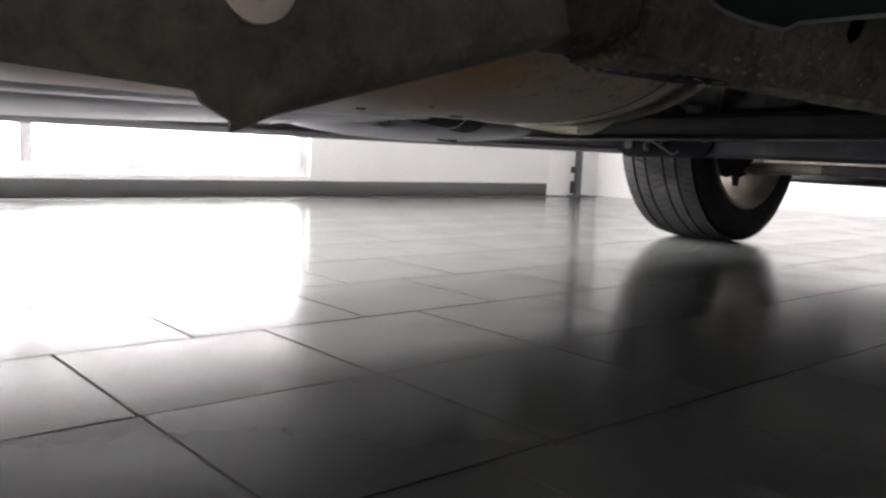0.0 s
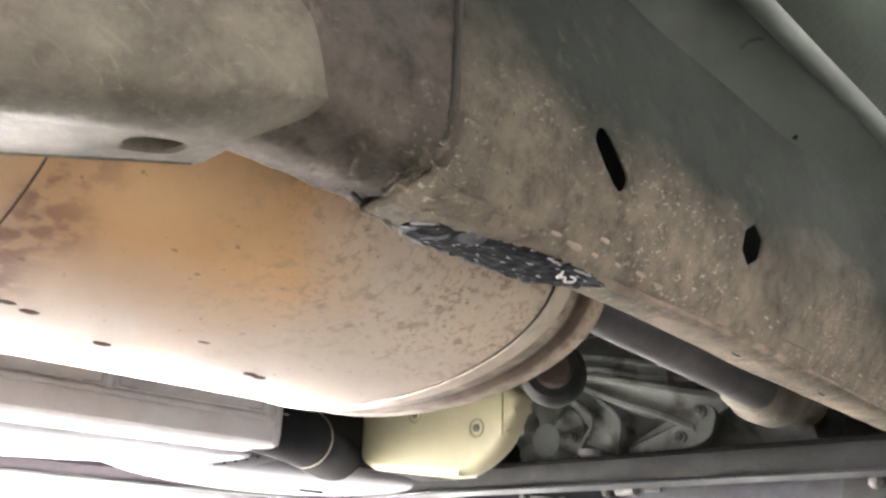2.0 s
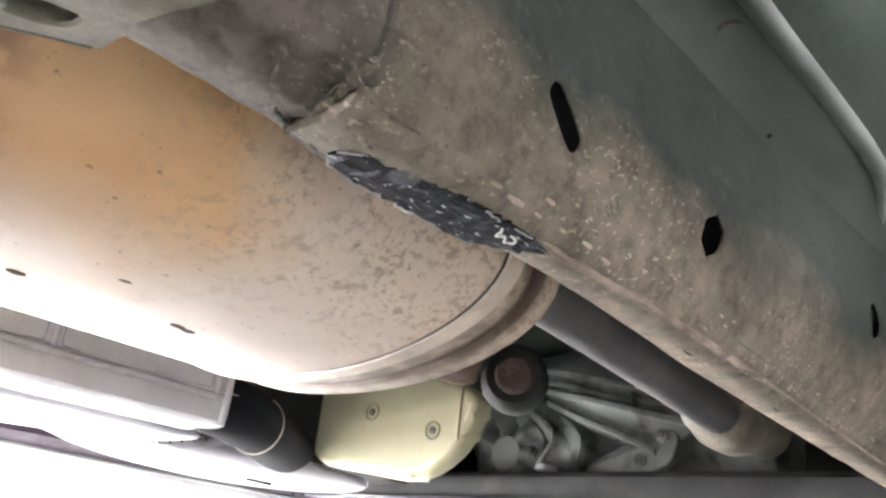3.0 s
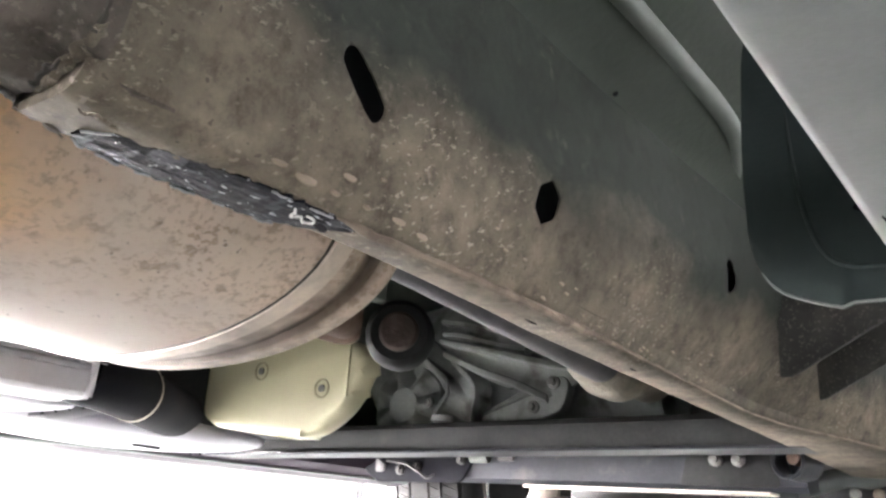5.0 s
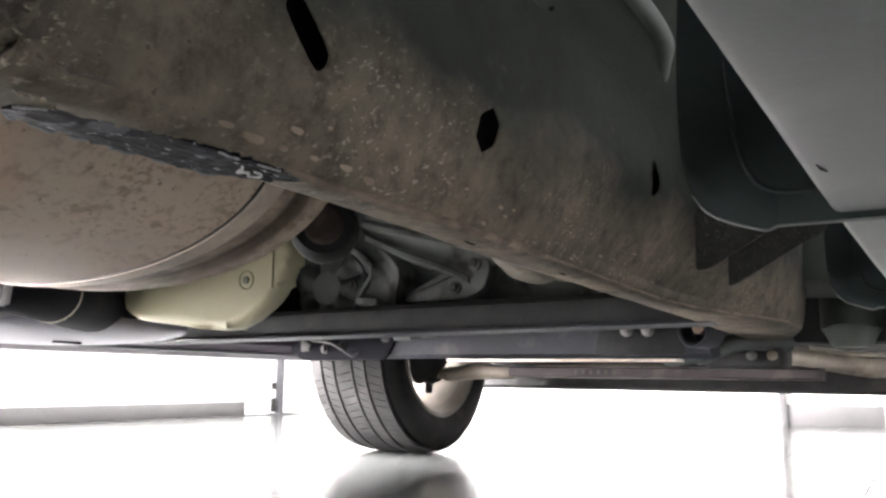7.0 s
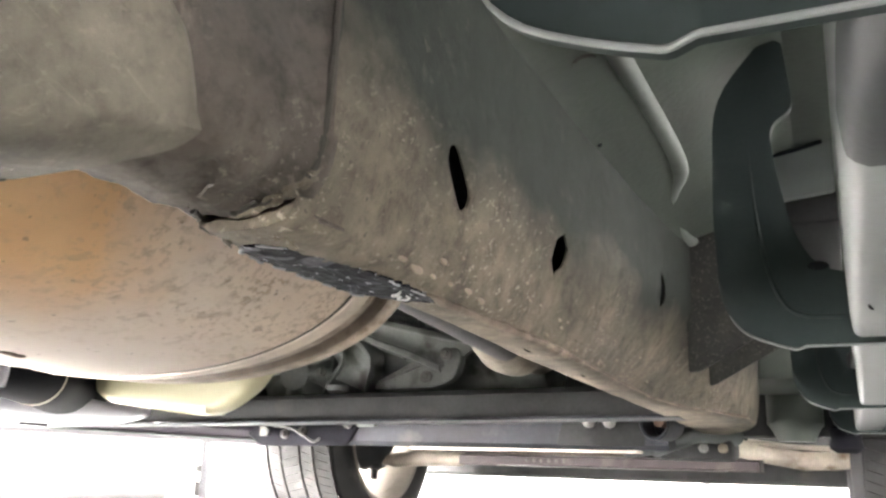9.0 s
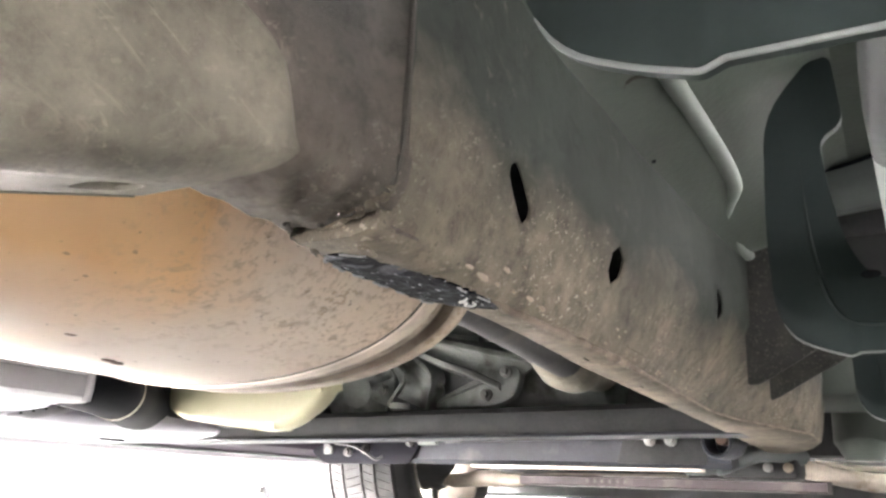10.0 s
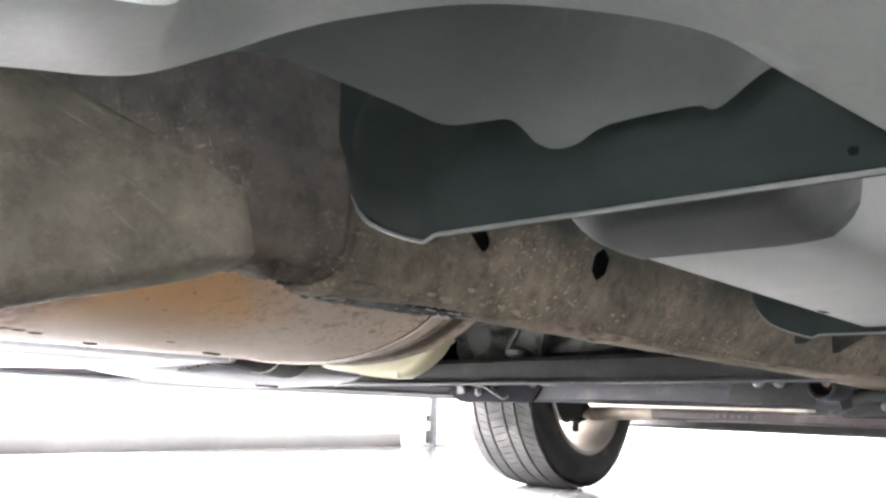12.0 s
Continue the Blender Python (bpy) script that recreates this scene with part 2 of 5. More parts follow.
def scratched_sealant():
    """Black sealant, half glossy, scored along its length, with pale bars towards one end and white flecks for glints.
    """
    m = bpy.data.materials.new("scratched_black_sealant")
    m.use_nodes = True
    n, links = m.node_tree.nodes, m.node_tree.links
    b = n["Principled BSDF"]
    co = n.new("ShaderNodeTexCoord")

    def noise_at(scale, stretch=(1, 1, 1), detail=5.0):
        mp = n.new("ShaderNodeMapping")
        mp.inputs["Scale"].default_value = stretch
        links.new(co.outputs["Object"], mp.inputs["Vector"])
        t = n.new("ShaderNodeTexNoise")
        t.inputs["Scale"].default_value, t.inputs["Detail"].default_value = scale, detail
        links.new(mp.outputs["Vector"], t.inputs["Vector"])
        return t.outputs["Fac"]

    def mix(fac, a, c, kind="MIX"):
        x = n.new("ShaderNodeMix")
        x.data_type, x.blend_type = "RGBA", kind
        links.new(fac, x.inputs["Factor"])
        links.new(a, x.inputs["A"])
        x.inputs["B"].default_value = (*c, 1)
        return x.outputs["Result"]

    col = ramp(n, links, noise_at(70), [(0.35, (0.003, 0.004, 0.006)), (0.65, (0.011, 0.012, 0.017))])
    scored = noise_at(230, (0.35, 1, 1), 6.0)
    col = mix(ramp(n, links, scored, [(0.60, (0, 0, 0)), (0.72, (0.8, 0.8, 0.8))]), col, (0.060, 0.068, 0.082))
    sep = n.new("ShaderNodeSeparateXYZ")
    links.new(co.outputs["Object"], sep.inputs["Vector"])
    near_end = n.new("ShaderNodeMath")
    near_end.operation = "MULTIPLY"
    links.new(ramp(n, links, sep.outputs["X"], [(0.322, (0.9, 0.9, 0.9)), (0.332, (0.55, 0.55, 0.55)), (0.356, (0.40, 0.40, 0.40)), (0.372, (0.08, 0.08, 0.08)), (0.43, (0.2, 0.2, 0.2))]), near_end.inputs[0])
    links.new(ramp(n, links, noise_at(75, (1.5, 0.55, 1), 4.0), [(0.54, (0, 0, 0)), (0.60, (1, 1, 1))]), near_end.inputs[1])
    col = mix(near_end.outputs[0], col, (0.20, 0.21, 0.23))
    # white flecks painted on in place of glints
    col = mix(ramp(n, links, noise_at(330, (0.45, 1, 1), 3.0), [(0.64, (0, 0, 0)), (0.68, (0.9, 0.9, 0.9))]), col, (0.50, 0.52, 0.55))
    links.new(col, b.inputs["Base Color"])
    b.inputs["Roughness"].default_value, b.inputs["Specular IOR Level"].default_value = 0.55, 0.06
    bp = n.new("ShaderNodeBump")
    bp.inputs["Strength"].default_value, bp.inputs["Distance"].default_value = 0.45, 0.003
    links.new(scored, bp.inputs["Height"])
    links.new(bp.outputs["Normal"], b.inputs["Normal"])
    return m


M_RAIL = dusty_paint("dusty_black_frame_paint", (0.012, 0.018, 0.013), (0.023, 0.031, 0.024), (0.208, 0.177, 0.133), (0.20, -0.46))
# plate's pale lower part is dust plus floor bounce put into the colour
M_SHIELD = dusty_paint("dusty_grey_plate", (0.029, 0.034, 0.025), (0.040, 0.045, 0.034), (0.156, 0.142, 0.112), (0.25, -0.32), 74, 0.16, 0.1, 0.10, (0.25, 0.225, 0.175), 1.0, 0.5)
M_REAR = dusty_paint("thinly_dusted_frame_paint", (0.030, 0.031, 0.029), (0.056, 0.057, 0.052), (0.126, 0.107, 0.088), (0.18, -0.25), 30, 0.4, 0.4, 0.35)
M_MUFFLER = tanned_muffler()
M_STRAP = material("dull_steel_strap", (0.76, 0.67, 0.565), 0.45, 0.2, scale=20, fine=120, bump=0.1)
M_RUST = material("rusted_steel", (0.16, 0.105, 0.078), 0.8, 0.1, scale=20, fine=120, bump=0.4, stain=(0.12, 0.075, 0.05), stain_scale=20)
M_CAST = material("cast_aluminium", (0.25, 0.27, 0.255), 0.5, 0.1, dark=0.75, light=1.25, scale=12, fine=220, bump=0.25, stain=(0.075, 0.072, 0.066), stain_scale=14)
M_BLACK = material("black_painted_steel", (0.023, 0.024, 0.024), 0.6, spec=0.2, dark=0.7, light=1.6, scale=10, fine=160, bump=0.15, stain=(0.046, 0.044, 0.040), stain_scale=9, stain_from=0.6)
M_BEAM = material("blue_grey_painted_beam", (0.033, 0.036, 0.043), 0.5, spec=0.25, dark=0.75, light=1.4, scale=8, fine=160, bump=0.12, stain=(0.075, 0.072, 0.070), stain_scale=10, stain_from=0.58)
M_CREAM = material("cream_plastic", (0.53, 0.50, 0.33), 0.42, grit=0.1, dark=0.92, light=1.06, scale=9, fine=200, bump=0.03, stain=(0.45, 0.41, 0.26), stain_scale=16, stain_from=0.66)
M_PLASTIC = material("grey_green_underbody_plastic", (0.088, 0.101, 0.097), 0.5, spec=0.35, grit=0.2, dark=0.82, light=1.2, scale=7, fine=260, bump=0.06, stain=(0.11, 0.112, 0.105), stain_scale=9, stain_from=0.6)
M_BRACKET = material("dark_bracket_plastic", (0.023, 0.032, 0.031), 0.6, spec=0.12, grit=0.2, dark=0.82, light=1.25, scale=7, fine=260, bump=0.05, stain=(0.032, 0.04, 0.038), stain_scale=9, stain_from=0.6)
M_STEP = material("grey_running_board_plastic", (0.20, 0.215, 0.21), 0.5, grit=0.2, dark=0.85, light=1.15, scale=6, fine=300, bump=0.05, stain=(0.25, 0.255, 0.245), stain_scale=8, stain_from=0.6)
M_PAN = material("grey_green_floor_pan", (0.050, 0.064, 0.052), 0.55, grit=0.25, dark=0.75, light=1.25, scale=6, fine=160, bump=0.1, stain=(0.068, 0.082, 0.067), stain_scale=8, stain_from=0.58)
M_PIPE = material("grey_green_painted_pipe", (0.20, 0.225, 0.205), 0.5, grit=0.2, scale=12, fine=160, bump=0.05)
M_SILVER = material("silver_heat_shield", (0.56, 0.555, 0.575), 0.5, 0.1, grit=0.15, dark=0.9, light=1.1, scale=12, fine=160, bump=0.08)
# slight lilac in the tray grey stands for lens flare
M_TRAY = material("pale_lilac_grey_tray", (0.36, 0.35, 0.385), 0.45, grit=0.15, dark=0.9, light=1.1, scale=8, fine=160, bump=0.05)
M_DEEP_BLACK = material("black_rubber_and_hole_shade", (0.012, 0.012, 0.016), 0.8, spec=0.1, scale=12, fine=160, bump=0.08)
M_TYRE = material("black_tyre_rubber", (0.016, 0.016, 0.016), 0.78, spec=0.2, dark=0.7, light=1.5, scale=14, fine=180, bump=0.15, stain=(0.03, 0.029, 0.027), stain_scale=12, stain_from=0.58)
M_RIM = material("cream_dusted_alloy", (0.15, 0.135, 0.113), 0.5, 0.1, dark=0.75, light=1.15, scale=12, fine=120, bump=0.08, stain=(0.12, 0.09, 0.065), stain_scale=16, stain_from=0.6)
M_BOLT = material("zinc_bolt", (0.20, 0.20, 0.19), 0.45, 0.4, scale=60, fine=300, bump=0.05)
M_MASTIC = scratched_sealant()
M_MUD = material("pale_dried_mud", (0.25, 0.205, 0.158), 0.8, dark=0.6, light=1.4, scale=28, fine=200, bump=0.3, stain=(0.13, 0.10, 0.078), stain_scale=45, stain_from=0.52)
M_SPECKLED = material("speckled_dusty_black_paint", (0.026, 0.027, 0.024), 0.65, dark=0.6, light=1.5, scale=14, fine=160, bump=0.4, speck=(0.085, 0.08, 0.068), speck_size=330, speck_from=0.60, stain=(0.044, 0.042, 0.035), stain_scale=26, stain_from=0.52)
M_PALE_BIT = material("pale_peel_and_glint", (0.42, 0.43, 0.44), 0.5, scale=60, fine=300, bump=0.1)
M_DULL = material("dull_zinc", (0.10, 0.10, 0.096), 0.5, 0.3, scale=60, fine=300, bump=0.05)
M_CHALK = material("white_paint_mark", (0.8, 0.8, 0.78), 0.6, scale=60, fine=300, bump=0.1)
M_BOOT = material("dull_tan_rubber", (0.15, 0.13, 0.105), 0.6, spec=0.3, scale=14, fine=120, bump=0.1, stain=(0.10, 0.08, 0.062), stain_scale=20)
M_ARM = material("tan_painted_arm", (0.62, 0.565, 0.475), 0.5, 0.1, scale=10, fine=120, bump=0.1, stain=(0.24, 0.17, 0.12), stain_scale=14)
M_TILE = material("dark_grey_glazed_tile", (0.060, 0.064, 0.062), 0.175, dark=0.88, light=1.15, scale=4, fine=40, bump=0.006, grit=0.2, island=0.12, spec=0.3)
M_GROUT = material("dark_grout", (0.02, 0.02, 0.02), 0.85, scale=20, fine=200, bump=0.1)
M_WALL = material("white_wall_paint", (0.80, 0.80, 0.79), 0.6, dark=0.97, light=1.03, scale=2, fine=120, bump=0.03)
M_GREYWALL = material("dark_grey_wall_paint", (0.17, 0.17, 0.172), 0.7, dark=0.95, light=1.05, scale=2, fine=120, bump=0.03)
M_SKIRT = material("grey_skirting", (0.075, 0.075, 0.076), 0.45, dark=0.9, light=1.1, scale=5, fine=120, bump=0.03)
M_CEIL = material("white_ceiling", (0.78, 0.78, 0.77), 0.7, dark=0.97, light=1.03, scale=3, fine=120, bump=0.02)
M_FRAME = material("white_window_frame", (0.7, 0.7, 0.7), 0.4, scale=6, fine=120, bump=0.02)
M_CHROME = material("galvanised_steel", (0.085, 0.09, 0.098), 0.5, 0.2, scale=20, fine=120, bump=0.05)
M_GLASS = bpy.data.materials.new("clear_glass")
M_GLASS.use_nodes = True
gb = M_GLASS.node_tree.nodes["Principled BSDF"]
gb.inputs["Transmission Weight"].default_value, gb.inputs["Roughness"].default_value, gb.inputs["IOR"].default_value = 1.0, 0.0, 1.05


# ---- mesh helpers ----
def part(name, bm, mat, parent=None, label="", smooth=35.0):
    """Links a bmesh as one mesh object under a thing or a part."""
    if smooth:
        bmesh.ops.recalc_face_normals(bm, faces=bm.faces)
        for f in bm.faces:
            f.smooth = True
        for e in bm.edges:
            if len(e.link_faces) != 2 or e.calc_face_angle(0) > radians(smooth):
                e.smooth = False
    me = bpy.data.meshes.new(name)
    bm.to_mesh(me)
    bm.free()
    me.materials.append(mat)
    ob = new(name, me)
    ob.parent = parent
    if label:
        ob["label"] = label
    return ob


def thing(name, label, category, kind="", group=""):
    return tagged(new(name), label, category, group, kind)


def loft(rings, close=True, caps=True, bm=None):
    """Quads between rings of equally many points; the ends are closed."""
    bm = bm or bmesh.new()
    rows = [[bm.verts.new(p) for p in r] for r in rings]
    k = len(rows[0])
    for a, b in zip(rows, rows[1:]):
        for i in range(k if close else k - 1):
            j = (i + 1) % k
            bm.faces.new((a[i], a[j], b[j], b[i]))
    if caps:
        bm.faces.new(rows[0][::-1])
        bm.faces.new(rows[-1])
    return bm


def box(a, b, bevel=0.0, segments=2, bm=None):
    bm2 = bmesh.new()
    bmesh.ops.create_cube(bm2, size=1)
    for v in bm2.verts:
        v.co = [(a[i] + b[i]) / 2 + v.co[i] * (b[i] - a[i]) for i in range(3)]
    if bevel:
        bmesh.ops.bevel(bm2, geom=bm2.edges[:], offset=bevel, segments=segments, affect="EDGES", profile=0.5)
    return merge(bm, bm2)


def merge(bm, other):
    if bm is None:
        return other
    me = bpy.data.meshes.new("scrap")
    other.to_mesh(me)
    other.free()
    bm.from_mesh(me)
    bpy.data.meshes.remove(me)
    return bm


def rounded(points, radius, segments=4):
    """A closed outline with its corners rounded; radius is one number or one a corner."""
    out, k = [], len(points)
    for i, p in enumerate(points):
        p, a, c = Vector(p), Vector(points[i - 1]), Vector(points[(i + 1) % k])
        r = radius[i] if isinstance(radius, (list, tuple)) else radius
        u, v = a - p, c - p
        r = min(r, u.length * 0.48, v.length * 0.48)
        if r < 1e-5:
            out.append(p)
            continue
        s, e = p + u.normalized() * r, p + v.normalized() * r
        for n in range(segments + 1):
            t = n / segments
            out.append(s * (1 - t) ** 2 + p * 2 * t * (1 - t) + e * t * t)
    return out


def prism(outline, m, depth, bevel=0.0):
    """A plate: a 2D outline in the x, y of the pose m, depth thick along its z, with rounded rims."""
    bm = bmesh.new()
    vs = [bm.verts.new((p[0], p[1], 0)) for p in outline]
    f = bm.faces.new(vs)
    r = bmesh.ops.extrude_face_region(bm, geom=[f])
    for v in r["geom"]:
        if isinstance(v, bmesh.types.BMVert):
            v.co.z += depth
    if bevel:
        rim = [e for e in bm.edges if abs(e.verts[0].co.z - e.verts[1].co.z) < 1e-6]
        bmesh.ops.bevel(bm, geom=rim, offset=bevel, segments=2, affect="EDGES", profile=0.5)
    bmesh.ops.transform(bm, matrix=m, verts=bm.verts)
    return bm


def frame_of(origin, x_axis, y_axis):
    x = Vector(x_axis).normalized()
    z = x.cross(Vector(y_axis)).normalized()
    y = z.cross(x)
    m = Matrix((x, y, z)).transposed().to_4x4()
    m.translation = origin
    return m


def smooth_path(points, steps=6):
    """A Catmull-Rom line through the points."""
    p = [Vector(q) for q in points]
    p = [p[0] * 2 - p[1], *p, p[-1] * 2 - p[-2]]
    out = []
    for a, b, c, d in zip(p, p[1:], p[2:], p[3:]):
        for n in range(steps):
            t = n / steps
            out.append(0.5 * (2 * b + (c - a) * t + (2 * a - 5 * b + 4 * c - d) * t * t + (3 * b - a - 3 * c + d) * t ** 3))
    return [*out, p[-2]]


def tube(points, radius, sides=14, flat=1.0, up=(0, 0, 1), bm=None):
    """A rod along a line; radius may be a list. flat squeezes it along its second axis."""
    p = [Vector(q) for q in points]
    rings = []
    for i, q in enumerate(p):
        d = (p[min(i + 1, len(p) - 1)] - p[max(i - 1, 0)]).normalized()
        a = d.cross(Vector(up)).normalized()
        b = a.cross(d)
        r = radius[i] if isinstance(radius, (list, tuple)) else radius
        rings.append([q + a * r * math.cos(2 * math.pi * k / sides) + b * r * flat * math.sin(2 * math.pi * k / sides) for k in range(sides)])
    return loft(rings, bm=bm)


def turned(profile, m, sides=32, caps=True):
    """A turned body: (radius, height) pairs round the z of the pose m."""
    bm = loft([[(r * math.cos(2 * math.pi * k / sides), r * math.sin(2 * math.pi * k / sides), h) for k in range(sides)] for r, h in profile], caps=caps)
    bmesh.ops.transform(bm, matrix=m, verts=bm.verts)
    return bm


def bolt(place, out, size, parent, name="bolt", label="", mat=None, washer=True):
    """A hexagon head on a round flange; out is the way that it points."""
    q = Vector(out).normalized().to_track_quat("Z", "Y").to_matrix().to_4x4()
    m = Matrix.Translation(place) @ q
    bm = turned([(size * 0.95, -0.004), (size * 0.95, size * 0.18), (size * 0.75, size * 0.3)], m, 18) if washer else bmesh.new()
    hexa = turned([(size * 0.58, 0.0), (size * 0.58, size * 0.75), (size * 0.48, size * 0.85)], m, 6)
    bm = merge(bm, hexa)
    return part(name, bm, mat or M_BOLT, parent, label)


def sheet(rows, thick, way, bm=None):
    """A bent sheet: a grid of points, thickened the given way."""
    bm = bm or bmesh.new()
    w = Vector(way) * thick
    a = [[bm.verts.new(p) for p in r] for r in rows]
    b = [[bm.verts.new(Vector(p) + w) for p in r] for r in rows]
    n, k = len(rows), len(rows[0])
    for i in range(n - 1):
        for j in range(k - 1):
            bm.faces.new((a[i][j], a[i + 1][j], a[i + 1][j + 1], a[i][j + 1]))
            bm.faces.new((b[i][j], b[i][j + 1], b[i + 1][j + 1], b[i + 1][j]))
    edge = [(i, 0) for i in range(n)] + [(n - 1, j) for j in range(1, k)] + [(i, k - 1) for i in range(n - 2, -1, -1)] + [(0, j) for j in range(k - 2, 0, -1)]
    for (i, j), (p, q) in zip(edge, edge[1:] + edge[:1]):
        bm.faces.new((a[i][j], b[i][j], b[p][q], a[p][q]))
    return bm


def slotted(u0, u1, v0, v1, holes, put, depth):
    """A face from u0 to u1 and v0 to v1 with holes (u, v, half length, half width, turn in degrees), each with walls depth deep.
    put(u, v, d) gives the place of a point that lies d behind the face."""
    half = 0.026
    tall = min(half, (v1 - v0) / 2)

    def stops(a, b, marks, step):
        m, out = sorted({round(k, 5) for k in (a, b, *marks)}), []
        for p, q in zip(m, m[1:]):
            n = max(1, math.ceil((q - p) / step - 1e-6))
            out += [p + (q - p) * i / n for i in range(n)]
        return [*out, b]

    us = stops(u0, u1, [h[0] + s for h in holes for s in (-half, half)], 0.0088)
    vs = stops(v0, v1, [k for h in holes for k in (h[1] - tall, h[1] + tall) if v0 < k < v1], 0.0088)
    bm = bmesh.new()
    grid = [[bm.verts.new(put(u, v, 0)) for v in vs] for u in us]
    spans = [(min(range(len(us)), key=lambda i: abs(us[i] - h[0] + half)), min(range(len(us)), key=lambda i: abs(us[i] - h[0] - half)),
              min(range(len(vs)), key=lambda i: abs(vs[i] - h[1] + tall)), min(range(len(vs)), key=lambda i: abs(vs[i] - h[1] - tall))) for h in holes]
    for i in range(len(us) - 1):
        for j in range(len(vs) - 1):
            if not any(a <= i < b and c <= j < d for a, b, c, d in spans):
                bm.faces.new((grid[i][j], grid[i + 1][j], grid[i + 1][j + 1], grid[i][j + 1]))
    for (u, v, long, wide, turn), (a, b, c, d) in zip(holes, spans):
        ring = [(i, c) for i in range(a, b)] + [(b, j) for j in range(c, d)] + [(i, d) for i in range(b, a, -1)] + [(a, j) for j in range(d, c, -1)]
        co, si = math.cos(radians(turn)), math.sin(radians(turn))
        rows = [[grid[i][j] for i, j in ring]]
        for share, deep in ((0.5, 0.0), (0.1, 0.0), (0.0, min(0.0016, depth / 2)), (0.0, depth)):
            row = []
            for i, j in ring:
                w = math.atan2((vs[j] - v) / tall, (us[i] - u) / half)
                x, y = math.cos(w), math.sin(w)
                x, y = x * co + y * si, y * co - x * si
                if long < 1.4 * wide:  # six-sided
                    six = 1.06 * math.cos(math.pi / 6) / math.cos((math.atan2(y, x) + math.pi / 6) % (math.pi / 3) - math.pi / 6)
                    x, y = x * six, y * six
                dx, dy = wide * x, wide * y + (long - wide) * max(-1, min(1, 2.5 * y))
                p, q = u + dx * co - dy * si, v + dx * si + dy * co
                row.append(bm.verts.new(put(p + (us[i] - p) * share, q + (vs[j] - q) * share, deep)))
            rows.append(row)
        for p, q in zip(rows, rows[1:]):
            for k in range(len(ring)):
                n = (k + 1) % len(ring)
                bm.faces.new((p[k], p[n], q[n], q[k]))
    return bm


# ---- the room ----
FLOOR_X, FLOOR_Y = (-4.0, 8.0), (-4.0, 4.0)
ground = part("floor", box((-4.2, -4.2, -0.12), (8.2, 4.2, -0.0009)), M_GROUT, smooth=0)
tagged(ground, "dark grey glossy tiled showroom floor with thin dark joints", "floor", kind="structure")

H = 3.0


def wall(name, a, b, thick, openings, label, paint=None):
    """An upright wall from a to b (x, y) with openings (from, to, sill, head, sill, head ...) along it."""
    d = Vector((b[0] - a[0], b[1] - a[1], 0))
    m = frame_of((a[0], a[1], 0), d, (0, 0, 1))
    bm, L = bmesh.new(), d.length
    at = 0.0
    for s, e, *levels in sorted(openings):
        box((at, 0, 0), (s, H, thick), bm=bm)
        for lo, hi in zip([0.0, *levels[1::2]], [*levels[0::2], H]):
            if hi > lo:
                box((s, lo, 0), (e, hi, thick), bm=bm)
        at = e
    box((at, 0, 0), (L, H, thick), bm=bm)
    bmesh.ops.transform(bm, matrix=m, verts=bm.verts)
    ob = part(name, bm, paint or M_WALL, smooth=0)
    return tagged(ob, label, "wall", kind="structure"), m


def window(name, m, s, e, lo, hi, panes, label):
    """A framed window in an opening of a wall whose pose is m."""
    top = tagged(new(name), label, "window", kind="structure")
    w = 0.05
    bars = [((s, lo, 0.04), (e, lo + w, 0.11)), ((s, hi - w, 0.04), (e, hi, 0.11))]
    step = (e - s) / panes
    for i in range(panes + 1):
        c = min(max(s + i * step, s + w / 2), e - w / 2)
        bars.append(((c - w / 2, lo + w, 0.04), (c + w / 2, hi - w, 0.11)))
    for a, b in bars:
        bm = box(a, b, 0.004)
        bmesh.ops.transform(bm, matrix=m, verts=bm.verts)
        part("window_frame", bm, M_FRAME, top)
    for i in range(panes):
        bm = box((s + i * step + w / 2, lo + w, 0.072), (s + (i + 1) * step - w / 2, hi - w, 0.078))
        bmesh.ops.transform(bm, matrix=m, verts=bm.verts)
        ob = part("pane", bm, M_GLASS, top, smooth=0)
        ob.visible_shadow = False
    return top


_, mf = wall("wall_north", (4.40, 3.95), (-4.0, 3.95), 0.16, [(2.01, 7.9, 0.112, 0.57, 1.40, 2.66)], "white painted wall with a large window and grey skirting")
window("window_1", mf, 2.01, 7.9, 0.112, 0.57, 4, "long bright white-framed shop window low above the floor")
# upper window is unseen, added with its lamp to brighten the room
window("unseen_window", mf, 2.01, 7.9, 1.40, 2.66, 4, "added unseen white-framed window over the low one, for room light")
wall("wall_corner", (4.86, 3.88), (4.40, 3.95), 0.16, [], "white painted wall corner")
wall("wall_east", (6.1, -0.4), (4.86, 3.88), 0.16, [], "plain white painted wall")
# two unseen walls, coloured dark to cut bounce light onto the rail
wall("wall_west", (-4.0, 3.95), (-4.0, -4.0), 0.16, [], "unseen grey wall, kept dark to cut bounce light", M_GREYWALL)
wall("wall_south", (-4.0, -4.0), (7.4, -4.0), 0.16, [], "unseen grey wall, kept dark to cut bounce light", M_GREYWALL)
wall("wall_east_end", (7.4, -4.0), (6.1, -0.4), 0.16, [], "plain white painted wall")
ceil = part("ceiling", box((-4.2, -4.2, H), (8.2, 4.2, H + 0.1)), M_CEIL, smooth=0)
tagged(ceil, "plain white ceiling", "ceiling", kind="structure")
paving = part("ground", box((-60, -60, -0.3), (60, 60, -0.125)), material("pale_paving", (0.45, 0.44, 0.42), 0.8, scale=1, fine=20), smooth=0)
tagged(paving, "pale paving outside the windows", "ground", kind="structure")

